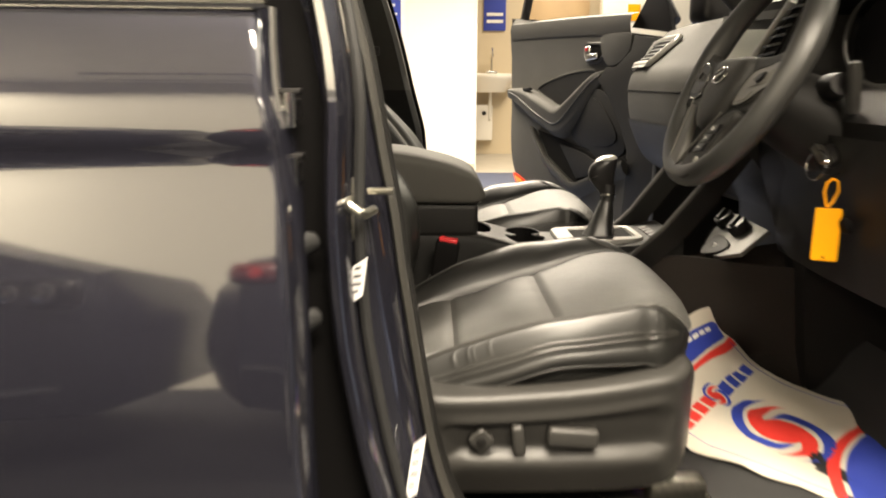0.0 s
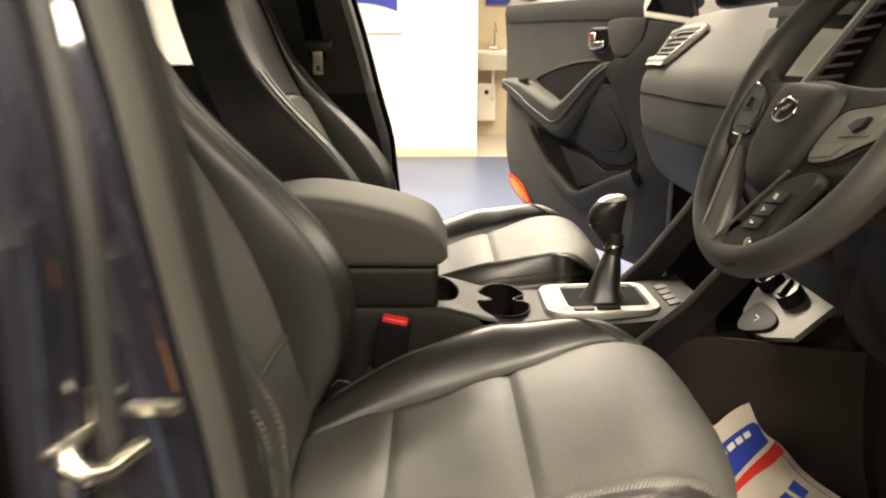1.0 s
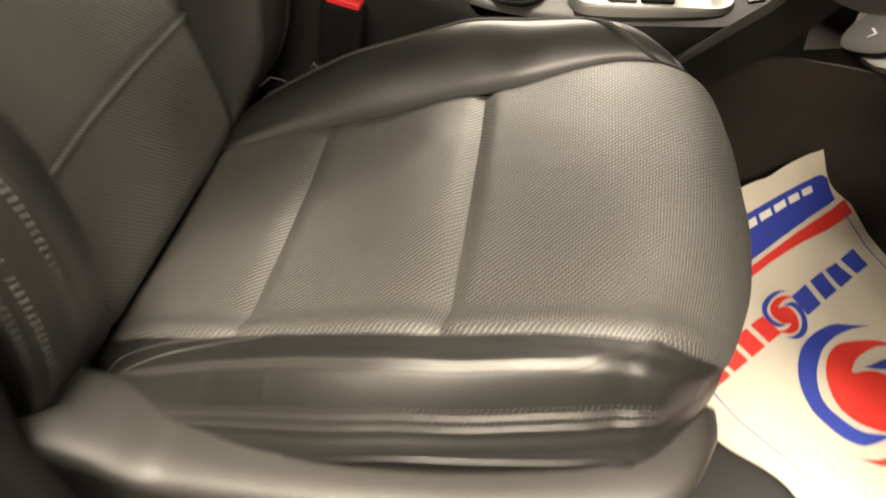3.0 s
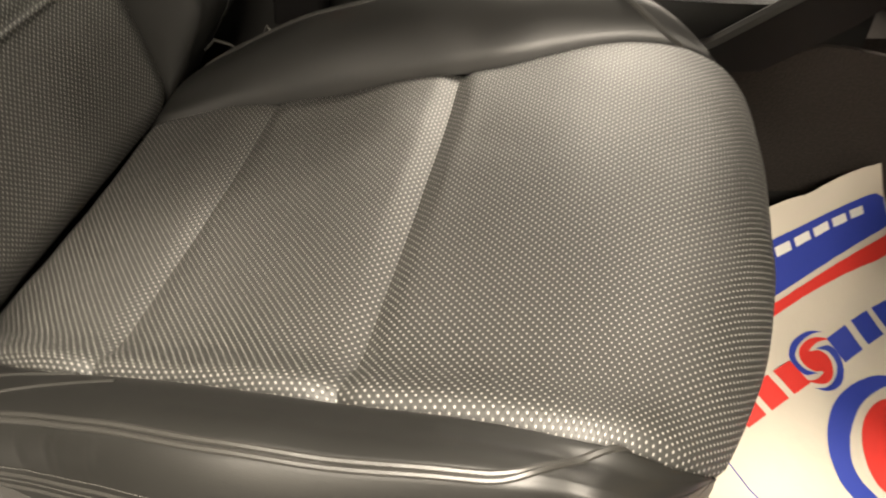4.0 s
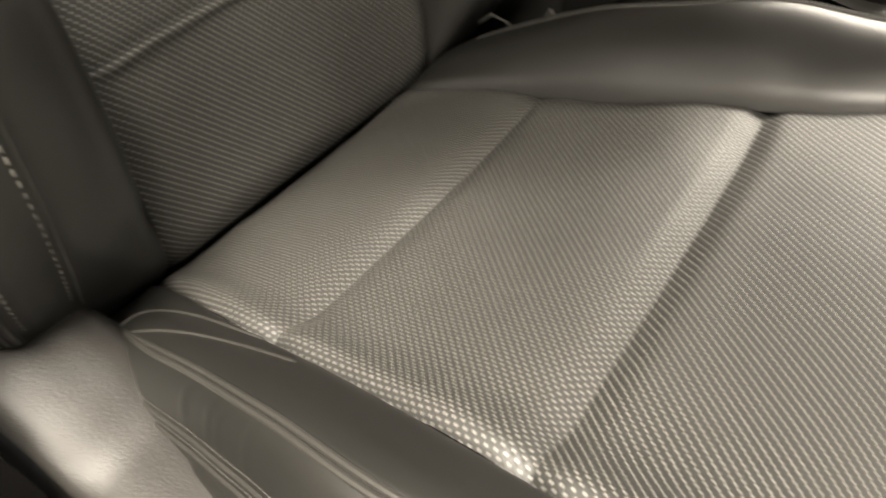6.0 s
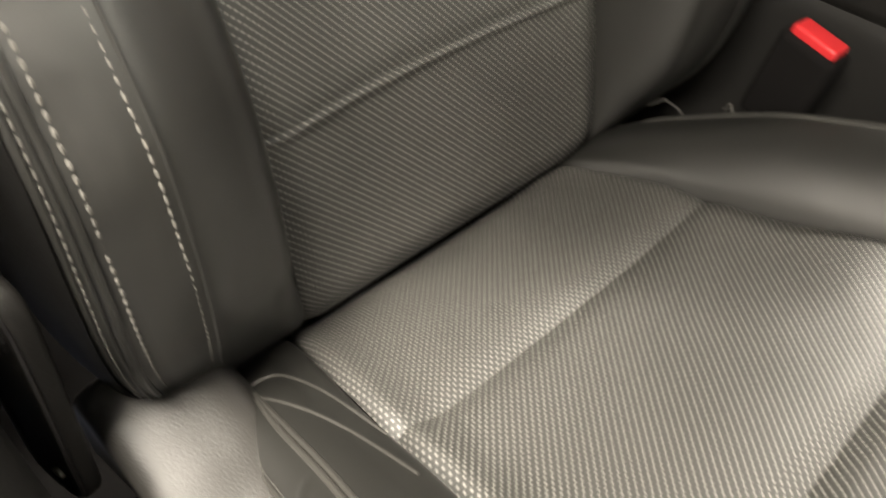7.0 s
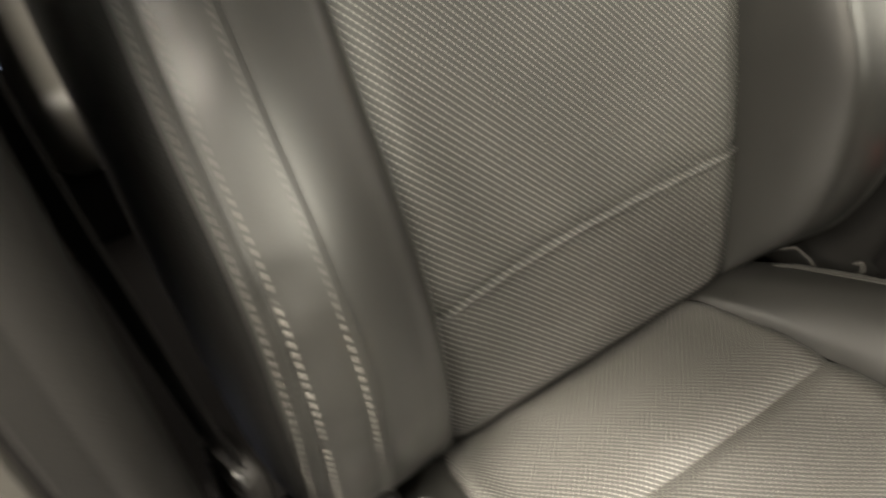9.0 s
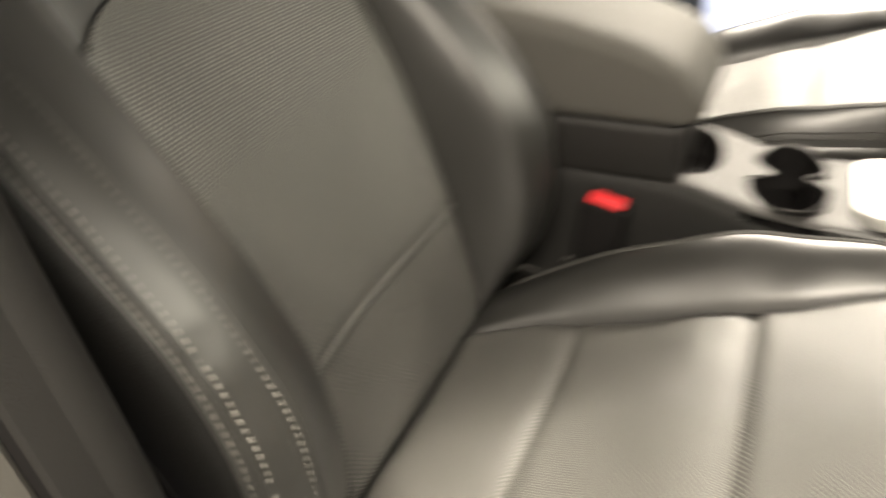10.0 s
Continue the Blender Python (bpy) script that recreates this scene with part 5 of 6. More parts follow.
# driver's side: instrument hood, column and knee panel
hood = part("driver_dash", loft([[(0.92, y, 1.12), (0.62, y, 1.17 + b), (0.52, y, 1.165 + b), (0.50, y, 1.15 + b), (0.60, y, 1.12), (0.60, y, 1.02), (0.46, y, 0.99), (0.42, y, 0.95), (0.43, y, 0.86), (0.47, y, 0.74), (0.54, y, 0.66), (0.9, y, 0.66)] for y, b in ((-0.40, -0.05), (-0.19, 0.0), (-0.10, 0.05), (0.0, 0.06), (0.10, 0.05), (0.19, 0.0), (0.215, -0.02))]), DARK_PLASTIC, dash, "black driver side dashboard with instrument hood")
part("cluster_rim", tube([(0.505 + 0.0 * k, 0.115 * math.cos(2 * math.pi * k / 40) - 0.01, 1.075 + 0.075 * math.sin(2 * math.pi * k / 40)) for k in range(40)], 0.0035, 6, True), GREY_PLASTIC, hood, "thin rim of the instrument cluster")
part("cluster_face", prism([(0.115 * math.cos(2 * math.pi * k / 40), 0.075 * math.sin(2 * math.pi * k / 40)) for k in range(40)], 0.01, frame_of((0.53, -0.01, 1.075), (0, -1, 0), (-1, 0, 0.1))), MATT_BLACK, hood)
knee = part("knee_panel", grid(lambda u, v: Vector((0.405 + 0.06 * v + 0.02 * (2 * u - 1) ** 2, -0.36 + 0.58 * u, 0.93 - 0.24 * v)), 16, 12), DARK_PLASTIC, dash, "dark lower knee panel", 60)
part("panel_slot", box(0.012, 0.06, 0.022, 0.009, pose(0.425, -0.085, 0.80, 0, -12, 0), 3), MATT_BLACK, knee, "small recessed handle slot")
part("dash_end", block(0.44, 0.8, -0.40, -0.37, 0.6, 1.12, 0.02), DARK_PLASTIC, dash)
pedal = thing("brake_pedal", (0.72, 0.02, 0.5), "black rubber pedals in the dark footwell", "pedal")
part("pad", box(0.012, 0.09, 0.055, 0.006, pose(0.70, 0.0, 0.50, 0, -30, 0)), RUBBER, pedal)
part("arm", tube([(0.71, 0.0, 0.51), (0.76, 0.0, 0.62), (0.78, 0.0, 0.75)], 0.008, 8), BLACK_PLASTIC, pedal)

# column shroud with key and stalk
column = thing("steering_column", (0.42, 0, 0.95), "black steering column shroud with indicator stalk", "steering column")
WC = Vector((0.297, 0.0137, 1.0194))
AX = Vector((-0.9097, 0.0225, 0.4549))
WM = frame_of(WC, (0, -1, 0), AX)
part("shroud", loft([[WM @ Vector((rx * math.cos(a), ry * math.sin(a) - 0.012, z)) for a in [2 * math.pi * k / 24 for k in range(24)]] for z, rx, ry in ((-0.05, 0.045, 0.042), (-0.06, 0.062, 0.055), (-0.12, 0.078, 0.065), (-0.24, 0.085, 0.072))]), DARK_PLASTIC, column)
part("stalk_boot", tube([WM @ Vector((0.06, 0.03, -0.11)), WM @ Vector((0.095, 0.035, -0.105))], [0.022, 0.016], 14), BLACK_PLASTIC, column)
part("stalk", tube([(0.425, -0.085, 0.965), (0.418, -0.092, 0.99), (0.412, -0.10, 1.015), (0.408, -0.105, 1.034)], [0.009, 0.010, 0.011, 0.007], 12), GREY_PLASTIC, column, "grey indicator stalk")
KM = frame_of((0.402, -0.072, 0.900), (0, -1, 0), (-0.9, -0.35, 0.15))
lock = part("ignition_bezel", moved(disc(0.028, 0.012, 28, 0.004), KM @ pose(0, 0, -0.02)), DARK_PLASTIC, column, "round ignition lock bezel")
part("ignition_barrel", moved(disc(0.018, 0.008, 24, 0.002), KM @ pose(0, 0, -0.008)), BLACK_PLASTIC, lock)
key = thing("car_key", (0.395, -0.08, 0.9), "steel key with ring and orange plastic tag in the ignition", "key")
part("key_head", moved(box(0.012, 0.034, 0.02, 0.004, pose(0, 0.0, 0.012, 0, 0, 50)), KM), STEEL, key, "steel key head")
part("key_ring", tube([KM @ Vector((0.004 + 0.022 * math.cos(a), -0.016 + 0.022 * math.sin(a), 0.022 + 0.006 * math.cos(a))) for a in [2 * math.pi * k / 32 for k in range(32)]], 0.0011, 6, True), CHROME, key, "chrome split ring")
TM = frame_of((0.405, -0.088, 0.868), (0.95, -0.3, 0), (-0.3, -0.95, 0))
part("tag_loop", tube([TM @ Vector((x, y, 0)) for x, y in ((-0.004, -0.042), (-0.009, -0.02), (-0.006, -0.006), (0.001, 0.0), (0.008, -0.004), (0.010, -0.018), (0.004, -0.034), (-0.002, -0.043))], 0.0019, 8), ORANGE, key)
part("tag", moved(prism(round_rect(-0.018, 0.018, -0.128, -0.048, 0.003) , 0.0022), TM @ pose(0, 0.004, 0)), ORANGE, key, "flat orange plastic tag")
part("tag_hole", moved(disc(0.002, 0.0006, 12), TM @ pose(-0.001, -0.119, 0.0021)), MATT_BLACK, key)

# ---- steering wheel ----
wheel = thing("steering_wheel", WC, "black leather steering wheel with grey switch spokes and chrome badge", "steering wheel")


def rim(u, v):
    a, b = 2 * math.pi * u, 2 * math.pi * v
    grip = 1 + 0.12 * (bell(math.sin(a) - 0.25, 0.25)) 
    r = 0.0168 * grip
    return WM @ Vector(((0.1758 + r * math.cos(b) * 1.05) * math.cos(a), (0.1758 + r * math.cos(b) * 1.05) * math.sin(a), r * 1.15 * math.sin(b)))


part("rim", grid(rim, 96, 18), WHEEL_LEATHER, wheel, "black leather wheel rim", 180)
for a0 in (-54, 234, 20, 160):
    part("rim_seam", tube([WM @ Vector(((0.1758 + 0.0164 * math.cos(b)) * math.cos(radians(a0)), (0.1758 + 0.0164 * math.cos(b)) * math.sin(radians(a0)), 0.0180 * math.sin(b))) for b in [2 * math.pi * k / 20 for k in range(20)]], 0.0008, 5, True), BLACK_PLASTIC, wheel)


HM = WM @ pose(0.010, -0.021, 0)
HB = WM @ pose(0, -0.020, -0.008)


def slab(outline, z, depth, mat, name, label="", r=0.004, mirror=False, parent=None):
    pts = [(-x, y) for x, y in outline][::-1] if mirror else outline
    return part(name, moved(prism(pts, depth, None, r, 3), HM @ pose(0, 0, z)), mat, parent or wheel, label, 50)


HUB = [(-0.058, 0.036), (0.0, 0.041), (0.058, 0.036), (0.066, 0.0), (0.056, -0.040), (0.036, -0.070), (0.0, -0.084), (-0.036, -0.070), (-0.056, -0.040), (-0.066, 0.0)]
HUB_LINE = smooth_outline(HUB, 6)


def pad(u, v):
    """Bulging airbag cover."""
    x, y = HUB_LINE[int(round(u * 60)) % 60]
    k = math.sin(math.pi / 2 * v)
    return HB @ Vector((x * k, y * k, 0.004 + 0.024 * (1 - v ** 5) + 0.006 * (1 - v * v)))


bridge = [(-0.170, 0.064), (-0.138, 0.050), (-0.10, 0.043), (-0.05, 0.044), (0.0, 0.048), (0.05, 0.044), (0.10, 0.043), (0.138, 0.050), (0.170, 0.064),
          (0.176, 0.0), (0.168, -0.040), (0.135, -0.042), (0.100, -0.048), (0.07, -0.052), (0.0, -0.075), (-0.07, -0.052), (-0.100, -0.048), (-0.135, -0.042), (-0.168, -0.040), (-0.176, 0.0)]
slab(smooth_outline([(x - 0.010, y) for x, y in bridge], 4), -0.012, 0.020, HUB_GREY, "hub_bridge", "black moulded hub and side spokes", 0.006)
part("airbag_cover", grid(pad, 60, 14), HUB_GREY, wheel, "dark grey bulging airbag cover", 180)
badge = part("badge_ring", tube([HB @ Vector((0.0225 * math.cos(a), 0.003 + 0.0130 * math.sin(a), 0.035)) for a in [2 * math.pi * k / 40 for k in range(40)]], 0.0017, 8, True), CHROME, wheel, "chrome oval badge")
part("badge_bar", tube([HB @ Vector((-0.010, -0.006, 0.0345)), HB @ Vector((-0.003, 0.002, 0.0355)), HB @ Vector((0.003, 0.004, 0.0355)), HB @ Vector((0.010, 0.012, 0.0345))], [0.0022, 0.003, 0.003, 0.0022], 8), CHROME, badge)
for y in (-0.036, -0.055):
    part("scuff_dent", moved(box(0.007, 0.0015, 0.001, 0.0004, pose(-0.012, y, 0.0265, -12, 0, 10)), HB), MATT_BLACK, wheel)
left_pod = smooth_outline([(-0.160, 0.034), (-0.121, 0.026), (-0.102, -0.001), (-0.102, -0.024), (-0.140, -0.028), (-0.160, -0.010)], 5)
right_pod = smooth_outline([(0.074, 0.014), (0.117, 0.024), (0.152, 0.030), (0.156, 0.002), (0.125, -0.018), (0.100, -0.032), (0.064, -0.038), (0.058, -0.018)], 5)
pod_l = slab(left_pod, 0.006, 0.007, GREY_PLASTIC, "switch_pod", "dark grey switch panel with a chrome line", 0.002)
pod_r = slab(right_pod, 0.006, 0.007, SWITCH_GREY, "switch_pod", "silver switch panel", 0.002)
for line, pod in ((left_pod, pod_l), (right_pod, pod_r)):
    part("pod_line", tube([HM @ Vector((x, y, 0.0125)) for x, y in line], 0.0013, 6, True), CHROME if pod is pod_l else DARK_PLASTIC, pod, "thin pod outline")
slab([(-0.148, 0.020), (-0.124, 0.015), (-0.119, 0.002), (-0.146, 0.002)], 0.0125, 0.003, GREY_PLASTIC, "switch", "", 0.001, False, pod_l)
slab([(-0.146, 0.012), (-0.128, 0.016), (-0.132, 0.004), (-0.140, 0.006)], 0.015, 0.005, BLACK_PLASTIC, "toggle", "", 0.001, False, pod_l)
slab([(-0.145, -0.003), (-0.110, -0.004), (-0.108, -0.018), (-0.138, -0.020)], 0.0125, 0.002, GREY_PLASTIC, "switch", "", 0.001, False, pod_l)
slab([(0.084, 0.008), (0.140, 0.018), (0.134, -0.004), (0.090, -0.010)], 0.0125, 0.002, SWITCH_GREY, "switch", "", 0.001, False, pod_r)
slab([(0.104, 0.000), (0.112, 0.008), (0.128, 0.012), (0.126, 0.002), (0.116, -0.004)], 0.0142, 0.005, BLACK_PLASTIC, "toggle", "", 0.001, False, pod_r)
slab([(0.070, -0.020), (0.112, -0.014), (0.098, -0.028), (0.066, -0.034)], 0.0125, 0.002, SWITCH_GREY, "switch", "", 0.001, False, pod_r)
# lower spokes
slab(smooth_outline([(-0.112, -0.046), (-0.086, -0.044), (-0.054, -0.080), (-0.020, -0.146), (-0.030, -0.163), (-0.055, -0.161), (-0.069, -0.148), (-0.082, -0.118), (-0.100, -0.080)], 3), 0.002, 0.014, SPOKE, "lower_spoke", "grey bevelled lower spoke", 0.005)
part("spoke_line", tube([HM @ Vector((x, y, 0.0165)) for x, y in ((-0.106, -0.030), (-0.096, -0.056), (-0.078, -0.108), (-0.064, -0.142), (-0.052, -0.157), (-0.034, -0.158), (-0.020, -0.148), (-0.006, -0.128), (0.022, -0.088), (0.050, -0.052))], 0.0018, 8), SPOKE, wheel, "grey edge line round the lower spokes")
slab(smooth_outline([(0.036, -0.070), (0.085, -0.046), (0.104, -0.052), (0.090, -0.082), (0.078, -0.120), (0.062, -0.150), (0.030, -0.164), (0.0, -0.158), (0.0, -0.136), (0.022, -0.108)], 3), 0.002, 0.014, HUB_GREY, "lower_spoke", "black lower spoke with phone buttons", 0.004)
for k, (x, y) in enumerate(((0.058, -0.079), (0.050, -0.095), (0.042, -0.111))):
    b = slab([(x - 0.014, y - 0.009), (x + 0.018, y - 0.004), (x + 0.022, y + 0.0085), (x - 0.006, y + 0.005)], 0.016, 0.003, BLACK_PLASTIC, "button", "black phone button", 0.001)
    sign = ([(-0.003, -0.003), (0.003, -0.003), (0.003, 0.003), (-0.003, 0.003)], [(-0.003, -0.003), (0.004, 0.0), (-0.003, 0.003)], [(-0.003, 0.002), (-0.003, -0.002), (0.004, -0.001), (0.003, 0.001), (-0.001, 0.0)])[k]
    part("symbol", moved(prism([(x + 0.002 + p, y + q) for p, q in sign], 0.0006), HM @ pose(0, 0, 0.0191)), PRINT_WHITE, b)
part("screw_cap", moved(disc(0.005, 0.003, 16, 0.001), HM @ pose(0.055, -0.130, 0.0155)), STEEL, wheel, "small round screw cap")

# ---- passenger door, standing open ----
pdoor = thing("passenger_door", (0.59, 1.3, 0.4), "open front passenger door with dark grey inner panel", "car door")
PM = Matrix(((-0.371, 0, -0.928, 0.592), (0.928, 0, -0.371, 1.30), (0, 1, 0, 0), (0, 0, 0, 1)))
# own frame: x along the door from the hinge, y up, z towards the car's inside


def door_rear(y):
    return curve_at([(0.40, 0.84), (0.50, 0.92), (0.60, 1.02), (0.73, 1.07), (0.98, 1.09), (1.28, 1.10)], y)[0]


def panel(u, v):
    y = 0.42 + v * (0.86 - 0.14 * (1 - u))
    q = 0.03 + u * (door_rear(y) - 0.03)
    depth = curve_at([(0.40, -0.02), (0.5, 0.006), (0.62, 0.012), (0.80, 0.004), (0.88, 0.0), (1.10, 0.0), (1.20, 0.006), (1.26, -0.004), (1.30, -0.04)], y)[0]
    return PM @ Vector((q, y, depth))


part("inner_panel", grid(panel, 40, 50), DOOR_GREY, pdoor, "dark grey door card", 50)
part("outer_skin", grid(lambda u, v: panel(u, v) + (PM.to_3x3() @ Vector((0, 0, -0.10 - 0.03 * math.sin(math.pi * v)))), 12, 12), PAINT, pdoor)
part("door_rear_edge", loft([[PM @ Vector((door_rear(y), y, d)) for d in (0.0, -0.03, -0.09, -0.12)] for y in [0.42 + 0.86 * k / 20 for k in range(21)]], False, False), PAINT, pdoor)
part("upper_band", loft([[PM @ Vector((x, y0 + t, d)) for t, d in ((-0.045, 0.010), (-0.01, 0.016), (0.02, 0.010), (0.03, -0.03))] for x, y0 in ((0.20, 1.211), (0.5, 1.221), (0.8, 1.227), (1.085, 1.231))], False, False), TRIM, pdoor, "paler upper door trim band")
part("window_frame", joined(tube([PM @ Vector(p) for p in ((1.08, 1.26, -0.05), (1.06, 1.45, -0.08), (0.98, 1.62, -0.10), (0.7, 1.66, -0.11), (0.35, 1.5, -0.10), (0.06, 1.2, -0.06))], 0.02, 8)), BLACK_PLASTIC, pdoor, "black window frame")
part("mirror_sail", moved(prism([(0.02, 1.16), (0.24, 1.19), (0.10, 1.36)], 0.02, None, 0.004), PM @ pose(0, 0, -0.04)), BLACK_PLASTIC, pdoor, "black mirror corner panel")
mirror = part("door_mirror", moved(box(0.10, 0.17, 0.22, 0.04, pose(0.0, 1.27, -0.2), 4), PM), BLACK_PLASTIC, pdoor, "black door mirror housing")


ARM = [(0.0, 1.072, .972, .925), (.15, 0.98, .975, .898), (.28, .90, .972, .866), (.42, .80, .948, .830), (.55, .70, .920, .797), (.63, .637, .906, .778), (.70, .58, .930, .786),
       (.80, .50, .985, .856), (.90, .42, 1.034, .945), (1.0, .352, 1.046, 1.018)]


def arm(u, v):
    """Armrest: a boomerang ledge that dips and climbs to the front."""
    q, top, bot = curve_at(ARM, u)
    out = curve_at([(0, .035), (.3, .055), (.6, .06), (.75, .05), (1, .008)], u)[0]
    a = math.pi * v
    return PM @ Vector((q, (top + bot) / 2 + (top - bot) / 2 * math.cos(a), out * min(1.0, 1.25 * math.sin(a)) ** 0.7 * (1 - 0.25 * v)))


ar = part("armrest", grid(arm, 50, 24), DOOR_GREY, pdoor, "dark grey door armrest", 180)
part("armrest_edge", tube([arm(0.02 + 0.95 * k / 40, 0.40 + 0.15 * math.sin(math.pi * k / 40)) for k in range(41)], 0.004, 8), GREY_PLASTIC, ar, "paler armrest edge line")
part("window_switch", moved(box(0.06, 0.012, 0.018, 0.004, pose(0.88, 0.972, 0.035)), PM), BLACK_PLASTIC, ar)
wedge = smooth_outline([(0.832, 0.975), (0.633, 1.029), (0.45, 1.047), (0.41, 1.030), (0.52, 0.962), (0.622, 0.905), (0.72, 0.925)], 4)
part("grab_recess", moved(prism(wedge, 0.004), PM @ pose(0, 0, 0.003)), DARK_PLASTIC, pdoor, "dark grab recess")
part("recess_edge", tube([PM @ Vector((x, y, 0.007)) for x, y in wedge], 0.0045, 6, True), DOOR_GREY, pdoor)
cup = smooth_outline([(0.478, 1.139), (0.42, 1.143), (0.357, 1.139), (0.346, 1.120), (0.388, 1.080), (0.43, 1.074), (0.472, 1.080)], 4)
hs = part("handle_cup", moved(prism(cup, 0.004), PM @ pose(0, 0, 0.002)), MATT_BLACK, pdoor, "dark release handle cup")
part("handle_surround", tube([PM @ Vector((x, y, 0.007)) for x, y in cup], 0.0055, 8, True), GREY_PLASTIC, hs)
part("release_handle", joined(moved(box(0.075, 0.024, 0.014, 0.006, pose(0.425, 1.094, 0.016, 0, 0, -6), 3), PM), moved(box(0.036, 0.046, 0.012, 0.006, pose(0.458, 1.112, 0.014), 3), PM)), CHROME, hs, "chrome release handle")
part("lock_mark", moved(box(0.012, 0.014, 0.003, 0, pose(0.458, 1.124, 0.0215)), PM), RED, hs)
part("tweeter_housing", moved(prism(smooth_outline([(0.37, 1.165), (0.28, 1.172), (0.20, 1.168), (0.188, 1.145), (0.206, 1.103), (0.27, 1.064), (0.335, 1.068), (0.365, 1.11)], 5), 0.010, None, 0.004), PM @ pose(0, 0, 0.006)), DOOR_GREY, pdoor, "grey tweeter housing")
part("hinge_side_panel", moved(prism([(0.02, 0.44), (0.20, 0.46), (0.185, 0.60), (0.175, 0.75), (0.23, 0.85), (0.31, 0.95), (0.38, 1.01), (0.33, 1.055), (0.27, 1.055), (0.19, 1.11), (0.17, 1.16), (0.02, 1.14)], 0.006, None, 0.002), PM @ pose(0, 0, 0.010)), DARK_PLASTIC, pdoor, "dark panel towards the hinges")
# door pocket: dark well, bin floor behind it and a raised angular lip
well = [(0.81, 0.80), (0.70, 0.785), (0.60, 0.77), (0.435, 0.745), (0.346, 0.712), (0.20, 0.742), (0.175, 0.728), (0.41, 0.633), (0.493, 0.606), (0.56, 0.628), (0.716, 0.697)]
pk = part("pocket_well", moved(prism(well, 0.004), PM @ pose(0, 0, 0.012)), MATT_BLACK, pdoor, "black storage pocket")
part("pocket_bin", moved(prism([(0.62, 0.755), (0.435, 0.730), (0.346, 0.700), (0.24, 0.715), (0.40, 0.650), (0.49, 0.628)], 0.012, None, 0.003), PM @ pose(0, 0, 0.012)), DARK_PLASTIC, pk)
part("pocket_lip", loft([[PM @ Vector((x, y + dy, d)) for dy, d in ((-0.06, 0.006), (-0.035, 0.034), (-0.006, 0.046), (0.006, 0.044), (0.006, 0.036), (-0.01, 0.012))] for x, y in ((0.83, 0.81), (0.80, 0.775), (0.716, 0.693), (0.56, 0.622), (0.508, 0.604), (0.47, 0.608), (0.41, 0.630), (0.28, 0.686), (0.17, 0.726))]), DOOR_GREY, pk, "grey angular pocket lip")
speaker = smooth_outline([(0.41, 0.975), (0.49, 0.905), (0.555, 0.818), (0.50, 0.765), (0.43, 0.750), (0.346, 0.722), (0.20, 0.752), (0.225, 0.84), (0.31, 0.95)], 4)
sp = part("speaker_panel", moved(prism(speaker, 0.012, None, 0.005), PM @ pose(0, 0, 0.004)), DARK_PLASTIC, pdoor, "dark speaker panel")
part("speaker_cover", moved(prism(smooth_outline([(0.40, 0.945), (0.50, 0.83), (0.44, 0.775), (0.28, 0.775), (0.25, 0.83)], 5), 0.005, None, 0.002), PM @ pose(0, 0, 0.0155)), DARK_PLASTIC, sp)
part("reflector", moved(prism(smooth_outline([(1.025, 0.592), (0.96, 0.582), (0.895, 0.556), (0.822, 0.490), (0.88, 0.498), (0.935, 0.512), (1.0, 0.548)], 4), 0.006, None, 0.001), PM @ pose(0, 0, 0.012)), REFLECTOR, pdoor, "bright red door reflector")
# Amber plate paints the light that the reflector throws back at its centre.
part("reflector_glint", moved(prism(smooth_outline([(1.005, 0.580), (0.955, 0.570), (0.90, 0.548), (0.845, 0.505), (0.885, 0.508), (0.935, 0.522), (0.985, 0.552)], 4), 0.003, None, 0.001), PM @ pose(0, 0, 0.0165)), AMBER_GLINT, pdoor, "amber plate painting the lit centre of the reflector")

# ---- paper floor mat ----
mat_thing = thing("paper_floor_mat", (0.42, 0.05, 0.38), "cream paper floor mat printed red and blue, corner curled up", "floor mat")
EDGE = [(0, .391, .269, .569), (.05, .408, .264, .522), (.10, .438, .254, .478), (.158, .478, .237, .441), (.27, .56, .168, .414), (.393, .655, .088, .404), (.58, .80, -.03, .41)]
ACROSS = [(0, -.80, -.60), (.158, -.72, -.69), (.393, -.65, -.76), (.58, -.64, -.77)]


def sheet(a, b):
    """a metres across from the raised corner, b along the sheet's long edge."""
    x, y, z = curve_at(EDGE, b)
    dx, dy = curve_at(ACROSS, b)
    z = max(0.392, z - 0.12 * a) + 0.005 * math.sin(9 * a + 4 * b) + 0.004 * math.sin(19 * b - 8 * a) + 0.004 * noise.noise((a * 14, b * 14, 2.0)) + 0.0022 * abs(noise.noise((a * 38, b * 30, 5.0))) - 0.006 * bell(a + 0.4 * b - 0.22, 0.03) - 0.004 * bell(a - 0.7 * b + 0.03, 0.025)
    return Vector((x + dx * a, y + dy * a, z))


def on_sheet(fn, nu, nv, lift):
    return grid(lambda u, v: (lambda q: sheet(*q) + Vector((0, 0, lift)))(fn(u, v)), nu, nv)


top = grid(lambda u, v: sheet(0.335 * u + 0.004 * math.sin(40 * v) * u, 0.58 * v + 0.003 * math.sin(25 * u)), 34, 60)
low = ([p - Vector((0, 0, 0.0015)) for p in top[0]], [f[::-1] for f in top[1]])
part("sheet", joined(top, low), PAPER, mat_thing, "cream paper sheet", 180)


